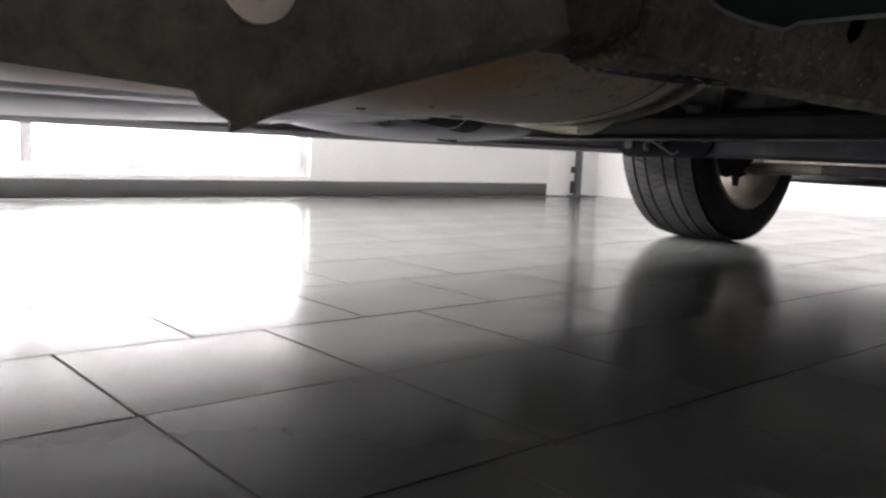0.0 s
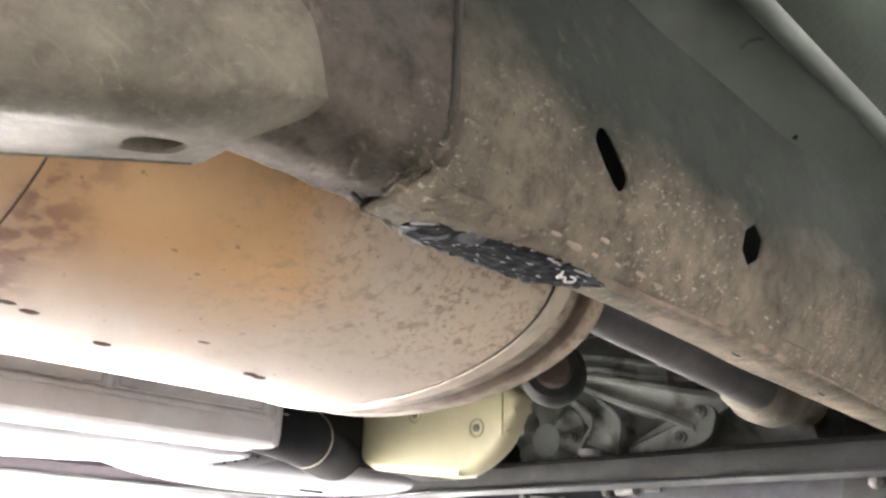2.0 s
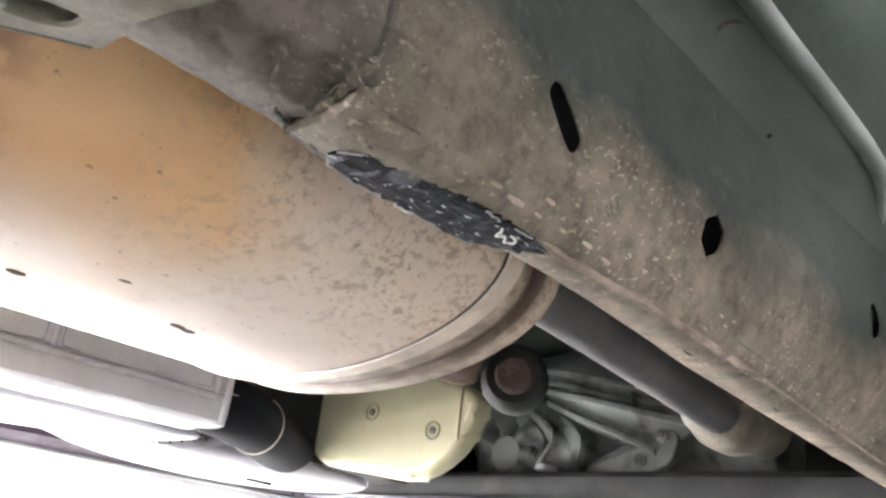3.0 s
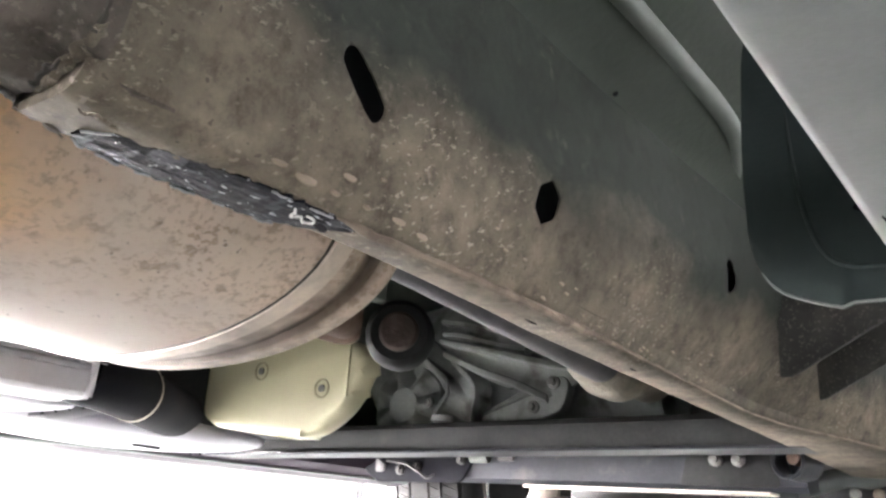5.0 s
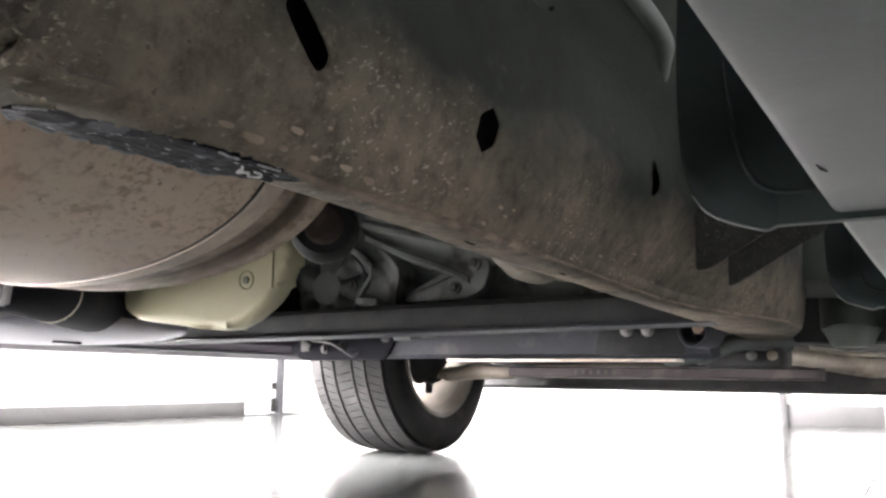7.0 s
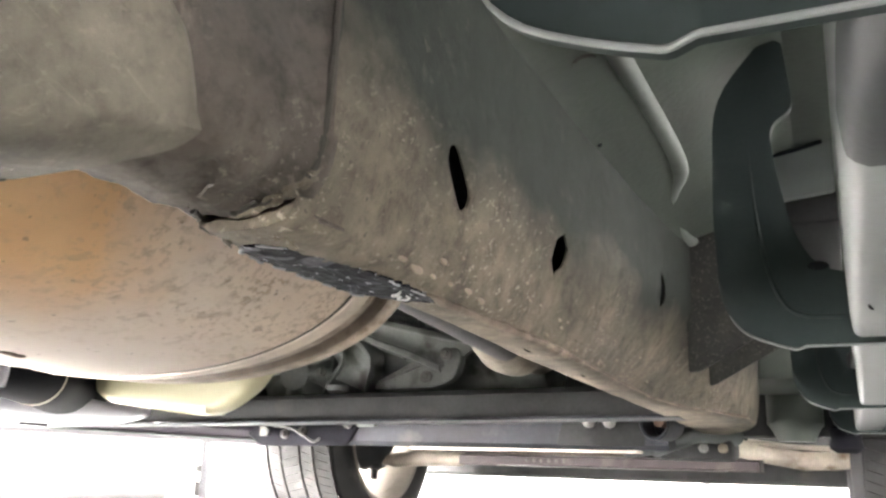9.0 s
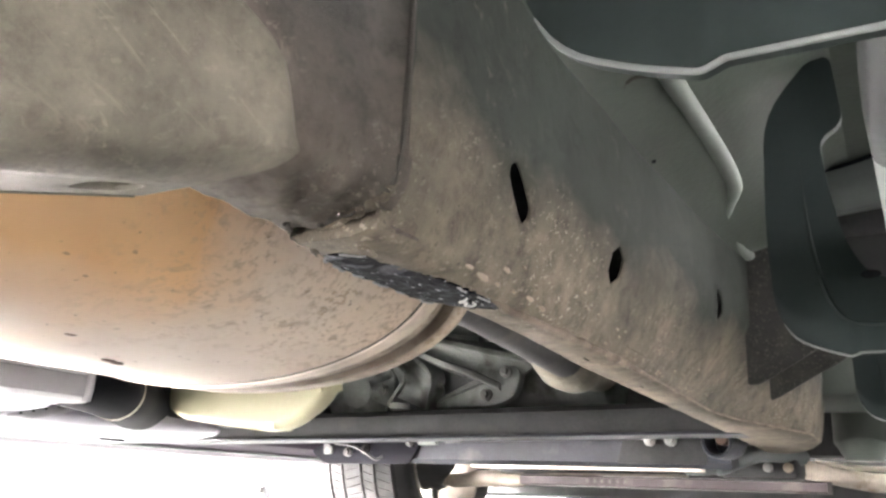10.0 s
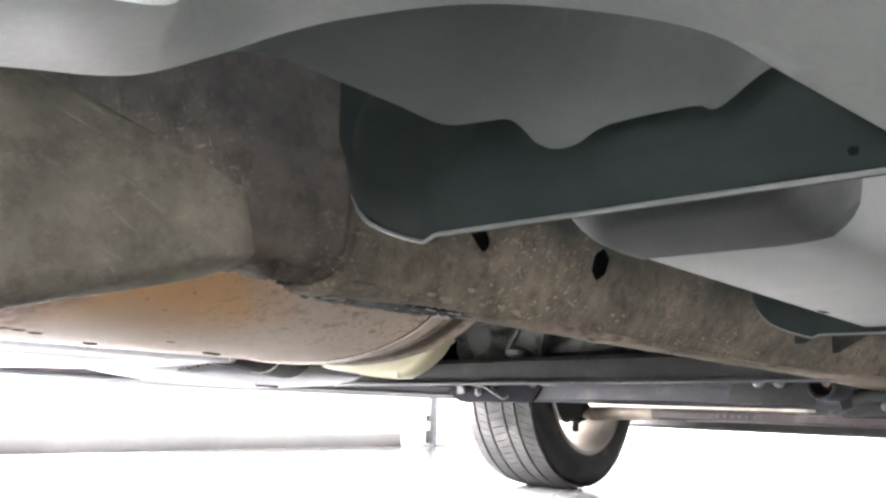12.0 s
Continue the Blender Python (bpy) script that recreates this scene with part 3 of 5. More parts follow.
# glowing white panel outside the far window, in place of a view
M_GLOW_PANEL = bpy.data.materials.new("glowing_white_panel")
M_GLOW_PANEL.use_nodes = True
hb = M_GLOW_PANEL.node_tree.nodes["Principled BSDF"]
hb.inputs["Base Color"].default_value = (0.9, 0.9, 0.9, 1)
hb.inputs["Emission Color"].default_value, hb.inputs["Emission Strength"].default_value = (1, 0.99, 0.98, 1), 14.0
bd = part("backdrop", box((-14, 9.0, -0.12), (12, 9.1, 6.0)), M_GLOW_PANEL, smooth=0)
tagged(bd, "glowing white panel outside the window", "backdrop", kind="structure")

tagged(part("baseboard", box((-4.0, 3.928, 0.0), (4.36, 3.947, 0.088), 0.003), M_SKIRT), "grey skirting board along the white wall", "skirting", kind="structure")
m = frame_of((6.1, -0.4, 0), (-1.24, 4.28, 0), (0, 0, 1))
bm = box((0.648, 0.0, -0.02), (1.20, 0.13, -0.002), 0.003)
bmesh.ops.transform(bm, matrix=m, verts=bm.verts)
tagged(part("baseboard", bm, M_SKIRT), "short length of grey skirting board", "skirting", kind="structure")
bm = box((1.212, 0.0, -0.05), (1.25, 2.2, -0.002), 0.003)
bmesh.ops.transform(bm, matrix=m, verts=bm.verts)
tagged(part("trim", bm, M_SKIRT), "narrow grey upright trim on the white wall", "trim", kind="structure")

# slim metal upright with a foot plate in front of the wall's corner
post = thing("door_post", "slim galvanised metal upright bolted to the floor with a foot plate", "post")
part("upright", box((4.60, 3.84, 0.008), (4.64, 3.88, 2.2), 0.004), M_CHROME, post)
part("foot_plate", box((4.55, 3.80, 0.0), (4.69, 3.90, 0.010), 0.002), M_CHROME, post)
part("hinge", box((4.552, 3.85, 0.02), (4.572, 3.875, 0.11), 0.003), M_BLACK, post, "small black hinge leaf")
part("hinge", box((4.552, 3.85, 0.17), (4.572, 3.875, 0.215), 0.003), M_BLACK, post, "small black hinge leaf")

# ---- the car ----
car = thing("pickup_truck", "dusty pickup truck with a rusty underside, parked on tiles", "car")


# near chassis rail: its face swings outward towards the front while its lower edge swings inward
def rail_y(x):
    return float(np.interp(x, (0.30, 0.42, 0.576, 0.883, 1.10, 1.50, 1.70, 1.85, 1.95), (0.2145, 0.213, 0.208, 0.194, 0.180, 0.150, 0.160, 0.190, 0.240)))


def rail_low(x):
    return float(np.interp(x, (0.30, 0.42, 0.576, 0.735, 0.90, 1.10, 1.22, 1.36, 1.50, 1.70, 1.85, 1.95), (0.229, 0.230, 0.229, 0.232, 0.238, 0.243, 0.232, 0.196, 0.165, 0.170, 0.200, 0.245)))


def rail_inner(x):
    return float(np.interp(x, (0.30, 0.34, 0.40, 0.443, 0.475, 0.558, 0.717, 0.97, 1.48, 1.95), (0.276, 0.2800, 0.2755, 0.2700, 0.2690, 0.273, 0.282, 0.288, 0.300, 0.300)))


def rail_top(x):
    return float(np.interp(x, (0.30, 0.37, 0.45, 0.53, 0.64, 0.80, 1.0, 1.2), (0.560, 0.530, 0.5140, 0.5125, 0.5095, 0.5125, 0.519, 0.60)))


def rail_put(x, z, d):
    if z > 0.46:
        z = 0.46 + (z - 0.46) * (rail_top(x) - 0.46) / 0.16
    top = 0.43 + 0.03 * min(1, max(0, (x - 0.7) / 0.6))
    lean = min(1, max(0, (top - z) / (top - 0.362))) ** 1.4
    dent = 0.0012 * noise.noise((x * 9, z * 9, 3.0))
    return (x, rail_y(x) + lean * (rail_low(x) - rail_y(x)) + dent + d, z)


HOLES = [(0.4215, 0.4065, 0.0188, 0.0066, 55), (0.586, 0.4065, 0.0128, 0.0134, 0), (0.883, 0.439, 0.0150, 0.0100, 30)]
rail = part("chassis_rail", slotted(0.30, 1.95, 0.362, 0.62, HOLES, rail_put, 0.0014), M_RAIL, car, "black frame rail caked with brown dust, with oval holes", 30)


def rail_section(x):
    y = rail_low(x) + 0.0012 * noise.noise((x * 14, 0, 7.0))
    w = rail_inner(x) - rail_low(x)
    z = 0.350 + 0.001 * noise.noise((x * 16, 4, 7.0)) - 0.008 * min(1, max(0, (x - 1.4) / 0.5))
    o = [(y + 0.0002, 0.3622), (y + 0.0025, z + 0.0065), (y + 0.007, z + 0.002), (y + 0.014, z), (y + w - 0.007, z), (y + w - 0.003, z + 0.003), (y + w, z + 0.010), (y + w, 0.60), (y + 0.028, 0.60), (y + 0.028, 0.37)]
    return [(x, *p) for p in o]

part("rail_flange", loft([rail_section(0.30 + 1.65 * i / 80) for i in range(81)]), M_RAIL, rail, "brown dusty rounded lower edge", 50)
part("rail_end", box((1.935, 0.238, 0.346), (1.95, 0.30, 0.60), 0.004), M_RAIL, rail)
# black sheet added behind the holes to make their insides dark
backing_rows = [[(x, rail_put(x, z, d)[1], z) for z, d in ((0.372, 0.018), (0.42, 0.018), (0.458, 0.018), (0.458, 0.023), (0.42, 0.023), (0.372, 0.023))] for x in (0.38, 0.5, 0.64, 0.8, 0.95)]
part("inner_web", loft(backing_rows), M_DEEP_BLACK, rail, "black sheet added to darken the holes")
# folded lip along the lower edge
lip = [(x, rail_low(x) + float(np.interp(x, (0.44, 0.50, 0.60, 0.75), (0.0110, 0.0100, 0.0065, 0.0055))) + 0.0022 * noise.noise((x * 40, 1, 1)) * (1 - 0.7 * min(1, max(0, (x - 0.62) / 0.15))), 0.3508 + 0.0010 * noise.noise((x * 55, 5, 1))) for x in [0.436 + 0.004 * i for i in range(80)] + [0.756 + 0.009 * i for i in range(116)]]
part("weld_lip", tube(lip, [(0.0024 + 0.0022 * abs(noise.noise((p[0] * 30, 2, 9))) + 0.0016 * abs(noise.noise((p[0] * 120, 7, 9)))) * min(1, 0.3 + (p[0] - 0.436) * 30) * (1 - 0.55 * min(1, max(0, (p[0] - 0.62) / 0.15))) for p in lip], 8), M_MUD, rail, "uneven pale seam along the lower edge")

# dark colour for raised lines that draw shaded grooves, creases and slots
M_GROOVE = material("dark_crease_line", (0.058, 0.052, 0.045), 0.8, scale=30, fine=160, bump=0.3)

# the rail's rear length lies a little behind the front sleeve that overlaps it
def rear_y(x):
    return 0.2258 + 0.070 * max(0.0, 0.262 - x) - 0.0095 * min(1, max(0.0, (x - 0.284) / 0.0165)) ** 1.8


def rear_put(x, z, d):
    return (x, rear_y(x) + 0.0010 * noise.noise((x * 12, z * 12, 8.0)) + d, z)


def crumple(a, d, size, seed):
    return size * (0.65 * noise.noise((a * 70, d * 70, seed)) + 0.45 * abs(noise.noise((a * 170, d * 170, seed + 3))) + 0.2 * noise.noise((a * 420, d * 420, seed + 6)))


def rear_section(x):
    """The rail's rounded underside, more and more crumpled towards the torn flange."""
    y = rear_y(x)
    o = smooth_path([(x, *p) for p in ((y + 0.0002, 0.3822), (y + 0.0012, 0.3745), (y + 0.0050, 0.3672), (y + 0.0115, 0.3622), (y + 0.022, 0.3592), (0.262, 0.3573), (0.276, 0.3578), (0.2845, 0.3605), (0.2880, 0.3655))], 7)
    worn = min(1, max(0, (x - 0.17) / 0.10))
    for k in range(4, len(o) - 3):
        bump = crumple(x, k * 0.0019, 0.0042, 9.0) * worn * math.sin(math.pi * (k - 3) / (len(o) - 6)) ** 0.5
        o[k] = o[k] + Vector((0, -0.35 * bump, -0.95 * bump))
    return [*o, (x, 0.2885, 0.60), (x, y + 0.03, 0.60), (x, y + 0.03, 0.3822)]


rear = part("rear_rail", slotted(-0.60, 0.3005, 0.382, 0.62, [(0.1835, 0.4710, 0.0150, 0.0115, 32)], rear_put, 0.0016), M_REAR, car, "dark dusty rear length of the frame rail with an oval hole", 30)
# another added sheet, so the rear hole looks dark inside
part("inner_web", loft([[(x, rear_y(x) + y, z) for y, z in ((0.020, 0.43), (0.020, 0.52), (0.026, 0.52), (0.026, 0.43))] for x in (0.13, 0.18, 0.24)]), M_DEEP_BLACK, rear, "black sheet added to darken the hole")
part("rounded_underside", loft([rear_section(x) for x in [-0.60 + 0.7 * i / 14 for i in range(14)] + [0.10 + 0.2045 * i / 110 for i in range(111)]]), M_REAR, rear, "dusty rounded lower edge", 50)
fold = smooth_path([(0.2992, 0.2164, 0.62), (0.2992, 0.2164, 0.45), (0.2990, 0.2178, 0.398), (0.2990, 0.2200, 0.378), (0.2988, 0.2232, 0.3690), (0.2982, 0.2275, 0.3638)], 6)
# dark tube draws the shade in the seam's groove
part("seam", tube(fold, [0.0017 + 0.0006 * noise.noise((p.z * 60, p.y * 60, 2)) for p in fold], 8), M_GROOVE, rear, "dark tube drawn for the folded seam's groove")
# crumpled corner where the sleeve's lower flange is torn and welded
# the dark tubes draw shade and rust in the creases beside the ridges
for pts, r, mat in (([(0.2995, 0.2205, 0.3700), (0.2985, 0.2270, 0.3645), (0.2985, 0.2360, 0.3602), (0.2990, 0.2470, 0.3572), (0.3005, 0.2555, 0.3555), (0.3030, 0.2620, 0.3545)], 0.0030, M_RAIL),
                    ([(0.2958, 0.2380, 0.3590), (0.2955, 0.2460, 0.3572), (0.2965, 0.2545, 0.3562), (0.2985, 0.2600, 0.3556)], 0.0016, M_GROOVE),
                    ([(0.3010, 0.2590, 0.3545), (0.3050, 0.2650, 0.3525), (0.3110, 0.2700, 0.3505), (0.3200, 0.2740, 0.3490)], 0.0016, M_RAIL),
                    ([(0.2900, 0.2680, 0.3560), (0.2950, 0.2730, 0.3562), (0.3020, 0.2765, 0.3560)], 0.0016, M_GROOVE),
                    ([(0.2700, 0.2420, 0.3585), (0.2760, 0.2520, 0.3572), (0.2800, 0.2610, 0.3565), (0.2880, 0.2700, 0.3562)], 0.0011, M_REAR),
                    ([(0.3090, 0.2455, 0.3490), (0.3150, 0.2440, 0.3478), (0.3210, 0.2450, 0.3475), (0.3260, 0.2475, 0.3480)], 0.0014, M_RAIL)):
    bent = smooth_path(pts, 12)
    wob = [p + Vector((noise.noise((i * 0.22, 1, r * 900)), noise.noise((i * 0.2, 5, r * 900)), noise.noise((i * 0.18, 9, r * 900)))) * 0.0014 for i, p in enumerate(bent)]
    part("bent_edge", tube(wob, [r * (1 + 0.6 * noise.noise((i * 0.2, 3, 2))) * min(1, 0.25 + i * 0.1, 0.25 + (len(wob) - 1 - i) * 0.1) for i in range(len(wob))], 8, 0.7), mat, rear, "crumpled metal edge")

rows = []
for m in range(26):
    x = 0.300 + 0.037 * m / 25
    far = 0.2750 + 0.10 * (x - 0.302) + 0.0015 * noise.noise((x * 180, 2, 2))
    rows.append([(x, 0.231 + (far - 0.231) * n / 23, 0.3507 + 0.0012 * m / 25 - crumple(x, 0.231 + (far - 0.231) * n / 23, 0.0034, 4.0) * (1 - m / 25) ** 0.8 + 0.005 * (1 - n / 23) ** 3 + 0.003 * (1 - m / 25) ** 2) for n in range(24)])
part("flange_stub", sheet(rows, 0.004, (0, 0, 1)), M_REAR, rear, "crumpled end of the lower flange", 50)
# patch of black mastic on the rail's underside
random.seed(4)
rows = []
for i in range(70):
    s = i / 69
    x = 0.320 + 0.132 * s
    lo = float(np.interp(x, (0.320, 0.329, 0.349, 0.380, 0.408, 0.452), (0.2625, 0.2535, 0.2490, 0.2420, 0.2410, 0.2400))) + 0.0022 * noise.noise((x * 260, 3, 1))
    hi = float(np.interp(x, (0.320, 0.328, 0.342, 0.378, 0.418, 0.436, 0.452), (0.2690, 0.2755, 0.2780, 0.2765, 0.2755, 0.2660, 0.2480))) + 0.0028 * noise.noise((x * 210, 8, 1))
    rows.append([(x + 0.001 * noise.noise((j * 3.1, x * 60, 0)), lo + (hi - lo) * j / 11, 0.3497 - 0.0006 * (1 - abs(j / 5.5 - 1) ** 2) - 0.0006 * noise.noise((x * 90, j * 0.35, 5)) - 0.0003 * noise.noise((x * 300, j * 0.8, 2))) for j in range(12)])
rim = [[Vector(r[k]) + Vector((0, 0, -0.0004)) for r in rows] for k in (11, 0)]
part("mastic_patch", sheet(rows, 0.003, (0, 0, 1)), M_MASTIC, rail, "flaky black sealant patch", 12)
# pale tubes draw both peeling bits and shiny glints along the rim
for side, lo, hi in ((0, 1, 6), (0, 8, 15), (0, 18, 22), (0, 26, 34), (0, 38, 42), (0, 50, 56), (1, 0, 5), (1, 40, 45), (1, 52, 60)):
    line = rim[side][lo:hi]
    part("peeled_edge", tube(line, [0.0008 + 0.0005 * noise.noise((k * 0.7 + lo, 4, 4)) for k in range(len(line))], 6, 0.6), M_PALE_BIT, rail, "pale rim bits of the sealant, peel and painted glint")
for pts in ([(0.4150, 0.2470, 0.3468), (0.4175, 0.2510, 0.3466), (0.4200, 0.2475, 0.3467), (0.4250, 0.2515, 0.3466), (0.4290, 0.2490, 0.3468), (0.4262, 0.2455, 0.3470), (0.4215, 0.2450, 0.3471)], [(0.4130, 0.2440, 0.3474), (0.4165, 0.2475, 0.3469)]):
    line = smooth_path(pts, 5)
    part("paint_mark", tube(line, [0.0006 + 0.0004 * noise.noise((i * 0.5, 2, 7)) for i in range(len(line))], 6), M_CHALK, rail, "smear of white paint")

# black disc laid on in place of the dark inside a hole
part("drain_hole", turned([(0.0052, 0.0), (0.0046, -0.0012), (0.001, -0.0012)], Matrix.Translation((0.4400, 0.2545, 0.3500)) @ Matrix.Rotation(0.5, 4, "Z") @ Matrix.Diagonal((1.3, 0.55, 1, 1)), 16), M_DEEP_BLACK, rail, "small black disc for a drain hole")

# black lines laid on for the dark of two slits
for x, y in ((0.643, 0.2558), (0.822, 0.2610)):
    part("slit", tube([(x - 0.008, y, 0.3492), (x, y + 0.0004, 0.3489), (x + 0.008, y + 0.0002, 0.3492)], [0.0003, 0.0007, 0.0003], 8), M_DEEP_BLACK, rail, "short black line for a drain slit")

# dried splashes on the lower face
bm = bmesh.new()
random.seed(11)
drops = [(0.3900, 0.3590, 0.0034), (0.4060, 0.3572, 0.0046), (0.4247, 0.3570, 0.0022), (0.4297, 0.3660, 0.0030), (0.4460, 0.3575, 0.0020), (0.4700, 0.3590, 0.0036), (0.4890, 0.3565, 0.0032), (0.5060, 0.3620, 0.0028), (0.4500, 0.3720, 0.0014), (0.5600, 0.3700, 0.0018)]
for i in range(46):
    x = 0.43 + 0.022 * i * random.uniform(0.7, 1.3) * 0.55
    z = random.choice((0.357, 0.359, 0.364, 0.372)) + random.uniform(-0.003, 0.006)
    r = random.uniform(0.0008, 0.0022)
    if i < len(drops):
        x, z, r = drops[i]
    y = rail_put(x, z, 0)[1] if z > 0.362 else rail_low(x) + 0.0022
    d = turned([(r, 0.0), (r * 0.9, 0.0006), (r * 0.4, 0.0009)], frame_of((x, y, z), (1, 0, 0.1), (0, 0.3, 1)) @ Matrix.Diagonal((1.5, 0.8, 1, 1)), 9)
    merge(bm, d)
tagged(part("dried_splash", bm, material("pale_mud_drops", (0.36, 0.30, 0.23), 0.8, scale=40, fine=200), rail, "pale dried splashes of mud"), kind="stuff")

# pressed side plate over the rail: upright above, rolled inward below, with a holed bottom flange
def plate_y(x):
    return 0.2200 + 0.066 * (0.237 - x)


def plate_low(x):
    return 0.297 + 0.28 * (x - 0.044)


def plate_end(z):
    return float(np.interp(z, (0.346, 0.352, 0.357, 0.361, 0.366, 0.375, 0.386, 0.392, 0.396, 0.399, 0.4015, 0.4045, 0.410, 0.4155, 0.4245, 0.432, 0.458),
                           (0.2350, 0.2350, 0.2358, 0.2368, 0.2372, 0.2352, 0.2318, 0.2285, 0.2235, 0.2160, 0.2080, 0.1955, 0.1780, 0.1560, 0.1270, 0.1110, 0.0420)))


def plate_point(x, s):
    """A place on the plate: s runs down from its top (0) to the bend (1) and round to the flange (2)."""
    y, low = plate_y(x), plate_low(x)
    deep = (0.2545 - y) * min(1, max(0.04, (x - 0.038) / 0.030))
    bend = low + 0.019 - 0.007 * max(0.0, (x - 0.17) / 0.065)
    if s <= 1:
        return (x, y, 0.0)
    a = math.pi / 2 * (s - 1)
    return (x, y + deep * (1 - math.cos(a)) ** 0.85, bend - (bend - low) * math.sin(a) ** 0.9)

rows = []
for z in [0.458 - 0.0035 * k for k in range(27)]:
    end = plate_end(z)
    rows.append([(x, plate_y(x) - 0.0006 * noise.noise((x * 20, z * 20, 1)) + 0.0035 * max(0.0, (x - end + 0.009) / 0.009) ** 2, max(z, plate_point(x, 1.0001)[2] + (z - 0.367) * 0.02)) for x in [0.036 + (end - 0.036) * k / 40 for k in range(41)]])
for k in range(1, 11):
    s = 1 + k / 10
    end = float(np.interp(k / 10, (0, 0.2, 0.4, 0.55, 0.75, 1), (0.2370, 0.2362, 0.2345, 0.2300, 0.2240, 0.2200)))
    rows.append([plate_point(x, s) for x in [0.036 + (end - 0.036) * j / 40 for j in range(41)]])
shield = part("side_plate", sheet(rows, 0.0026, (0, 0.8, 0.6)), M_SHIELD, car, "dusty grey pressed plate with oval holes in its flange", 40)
o = [(0.038, 0.459), (0.0, 0.473), (-0.10, 0.510), (-0.38, 0.60), (-0.60, 0.60), (-0.60, 0.360), (-0.39, 0.336), (-0.0514, 0.3157), (0.0190, 0.3110), (0.0208, 0.3062), (0.0359, 0.2985), (0.038, 0.2985)]
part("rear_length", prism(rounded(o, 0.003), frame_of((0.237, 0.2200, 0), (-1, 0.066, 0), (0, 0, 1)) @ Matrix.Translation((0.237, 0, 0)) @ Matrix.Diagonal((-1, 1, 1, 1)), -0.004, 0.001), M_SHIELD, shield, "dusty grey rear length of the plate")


def flange_put(u, v, e):
    x = 0.235 - u
    inner = float(np.interp(x, (0.036, 0.06, 0.10, 0.15, 0.20, 0.236), (0.286, 0.304, 0.303, 0.290, 0.283, 0.279)))
    return (x, 0.2545 + (inner - 0.2545) * v / 0.026, plate_low(x) + 0.0004 + e)

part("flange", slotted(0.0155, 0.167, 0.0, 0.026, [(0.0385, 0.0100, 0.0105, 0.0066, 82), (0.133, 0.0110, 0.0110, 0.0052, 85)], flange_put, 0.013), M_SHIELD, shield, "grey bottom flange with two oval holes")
rim = [Vector(flange_put(0.0155 + 0.1515 * k / 24, 0.026, 0.0005)) for k in range(25)]
part("rolled_edge", tube(rim, 0.0011, 8), M_SHIELD, shield)
part("washer", turned([(0.008, 0.0), (0.018, 0.0), (0.018, -0.004), (0.016, -0.005), (0.009, -0.005), (0.008, -0.004), (0.008, 0.0)], frame_of((0.0460, plate_y(0.046), 0.3590), (-1, 0.066, 0), (0, 0, 1)), 28, caps=False), M_STRAP, shield, "dull steel washer")


# muffler
def oval(x, k=1.0, n=56):
    out = []
    for i in range(n):
        a, b = math.cos(2 * math.pi * i / n), math.sin(2 * math.pi * i / n)
        y, z = 0.54 + 0.207 * k * math.copysign(abs(a) ** 0.92, a), 0.405 + 0.081 * k * math.copysign(abs(b) ** 0.95, b)
        out.append((x, y, z))
    return out


skin = [oval(-0.62, 0.35), oval(-0.60, 0.55), oval(-0.50, 0.80), oval(-0.30, 0.94), oval(0.10, 0.972), oval(0.195, 0.980), oval(0.1985, 0.994), oval(0.206, 0.995), oval(0.210, 0.992)]
skin += [oval(0.210 + 0.326 * i / 10, 0.992 + 0.006 * i / 10) for i in range(1, 11)]
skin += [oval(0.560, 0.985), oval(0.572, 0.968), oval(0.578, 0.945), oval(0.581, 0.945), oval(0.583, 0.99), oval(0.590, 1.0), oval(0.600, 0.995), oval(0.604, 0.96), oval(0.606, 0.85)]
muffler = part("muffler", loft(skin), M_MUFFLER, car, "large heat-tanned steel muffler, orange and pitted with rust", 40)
part("seam_line", loft([oval(0.1935, 0.976), oval(0.1940, 0.9820), oval(0.1950, 0.9820), oval(0.1958, 0.974)]), M_RUST, muffler, "rust-brown welded seam", 40)
# thin dark ring drawn for the shadow line beside the strap
part("rust_line", loft([oval(0.5338, 0.996), oval(0.5339, 1.003), oval(0.5352, 1.006), oval(0.5354, 0.996)]), M_GROOVE, muffler, "dark line drawn for the shadow beside the strap", 40)
part("strap", loft([oval(0.535, 1.002), oval(0.5358, 1.018), oval(0.5508, 1.016), oval(0.5515, 0.998)]), M_STRAP, muffler, "bare steel strap", 40)
bm = bmesh.new()
for i, (x, a) in enumerate([(0.205, 248), (0.216, 250), (0.228, 251), (0.243, 253), (0.345, 249), (0.41, 262), (0.42, 263), (0.30, 262), (0.17, 246), (0.185, 262), (0.195, 262), (0.22, 263)]):
    y, z = 0.54 + 0.1985 * math.cos(radians(a)), 0.405 + 0.0805 * math.sin(radians(a))
    merge(bm, turned([(0.0032, 0.0), (0.0028, 0.0012), (0.0015, 0.0018)], Matrix.Translation((x, y, z)) @ Vector((0, math.cos(radians(a)) * 0.4, math.sin(radians(a)))).to_track_quat("Z", "Y").to_matrix().to_4x4() @ Matrix.Diagonal((2.0, 1, 1, 1)), 8))
tagged(part("rust_blister", bm, M_RUST, muffler, "raised brown rust blisters"), kind="stuff")
part("outlet_pipe", tube(smooth_path([(0.59, 0.60, 0.42), (0.70, 0.63, 0.43), (0.82, 0.70, 0.46), (0.98, 0.74, 0.47)], 6), 0.028, 18), M_RUST, muffler, "rusty outlet pipe")

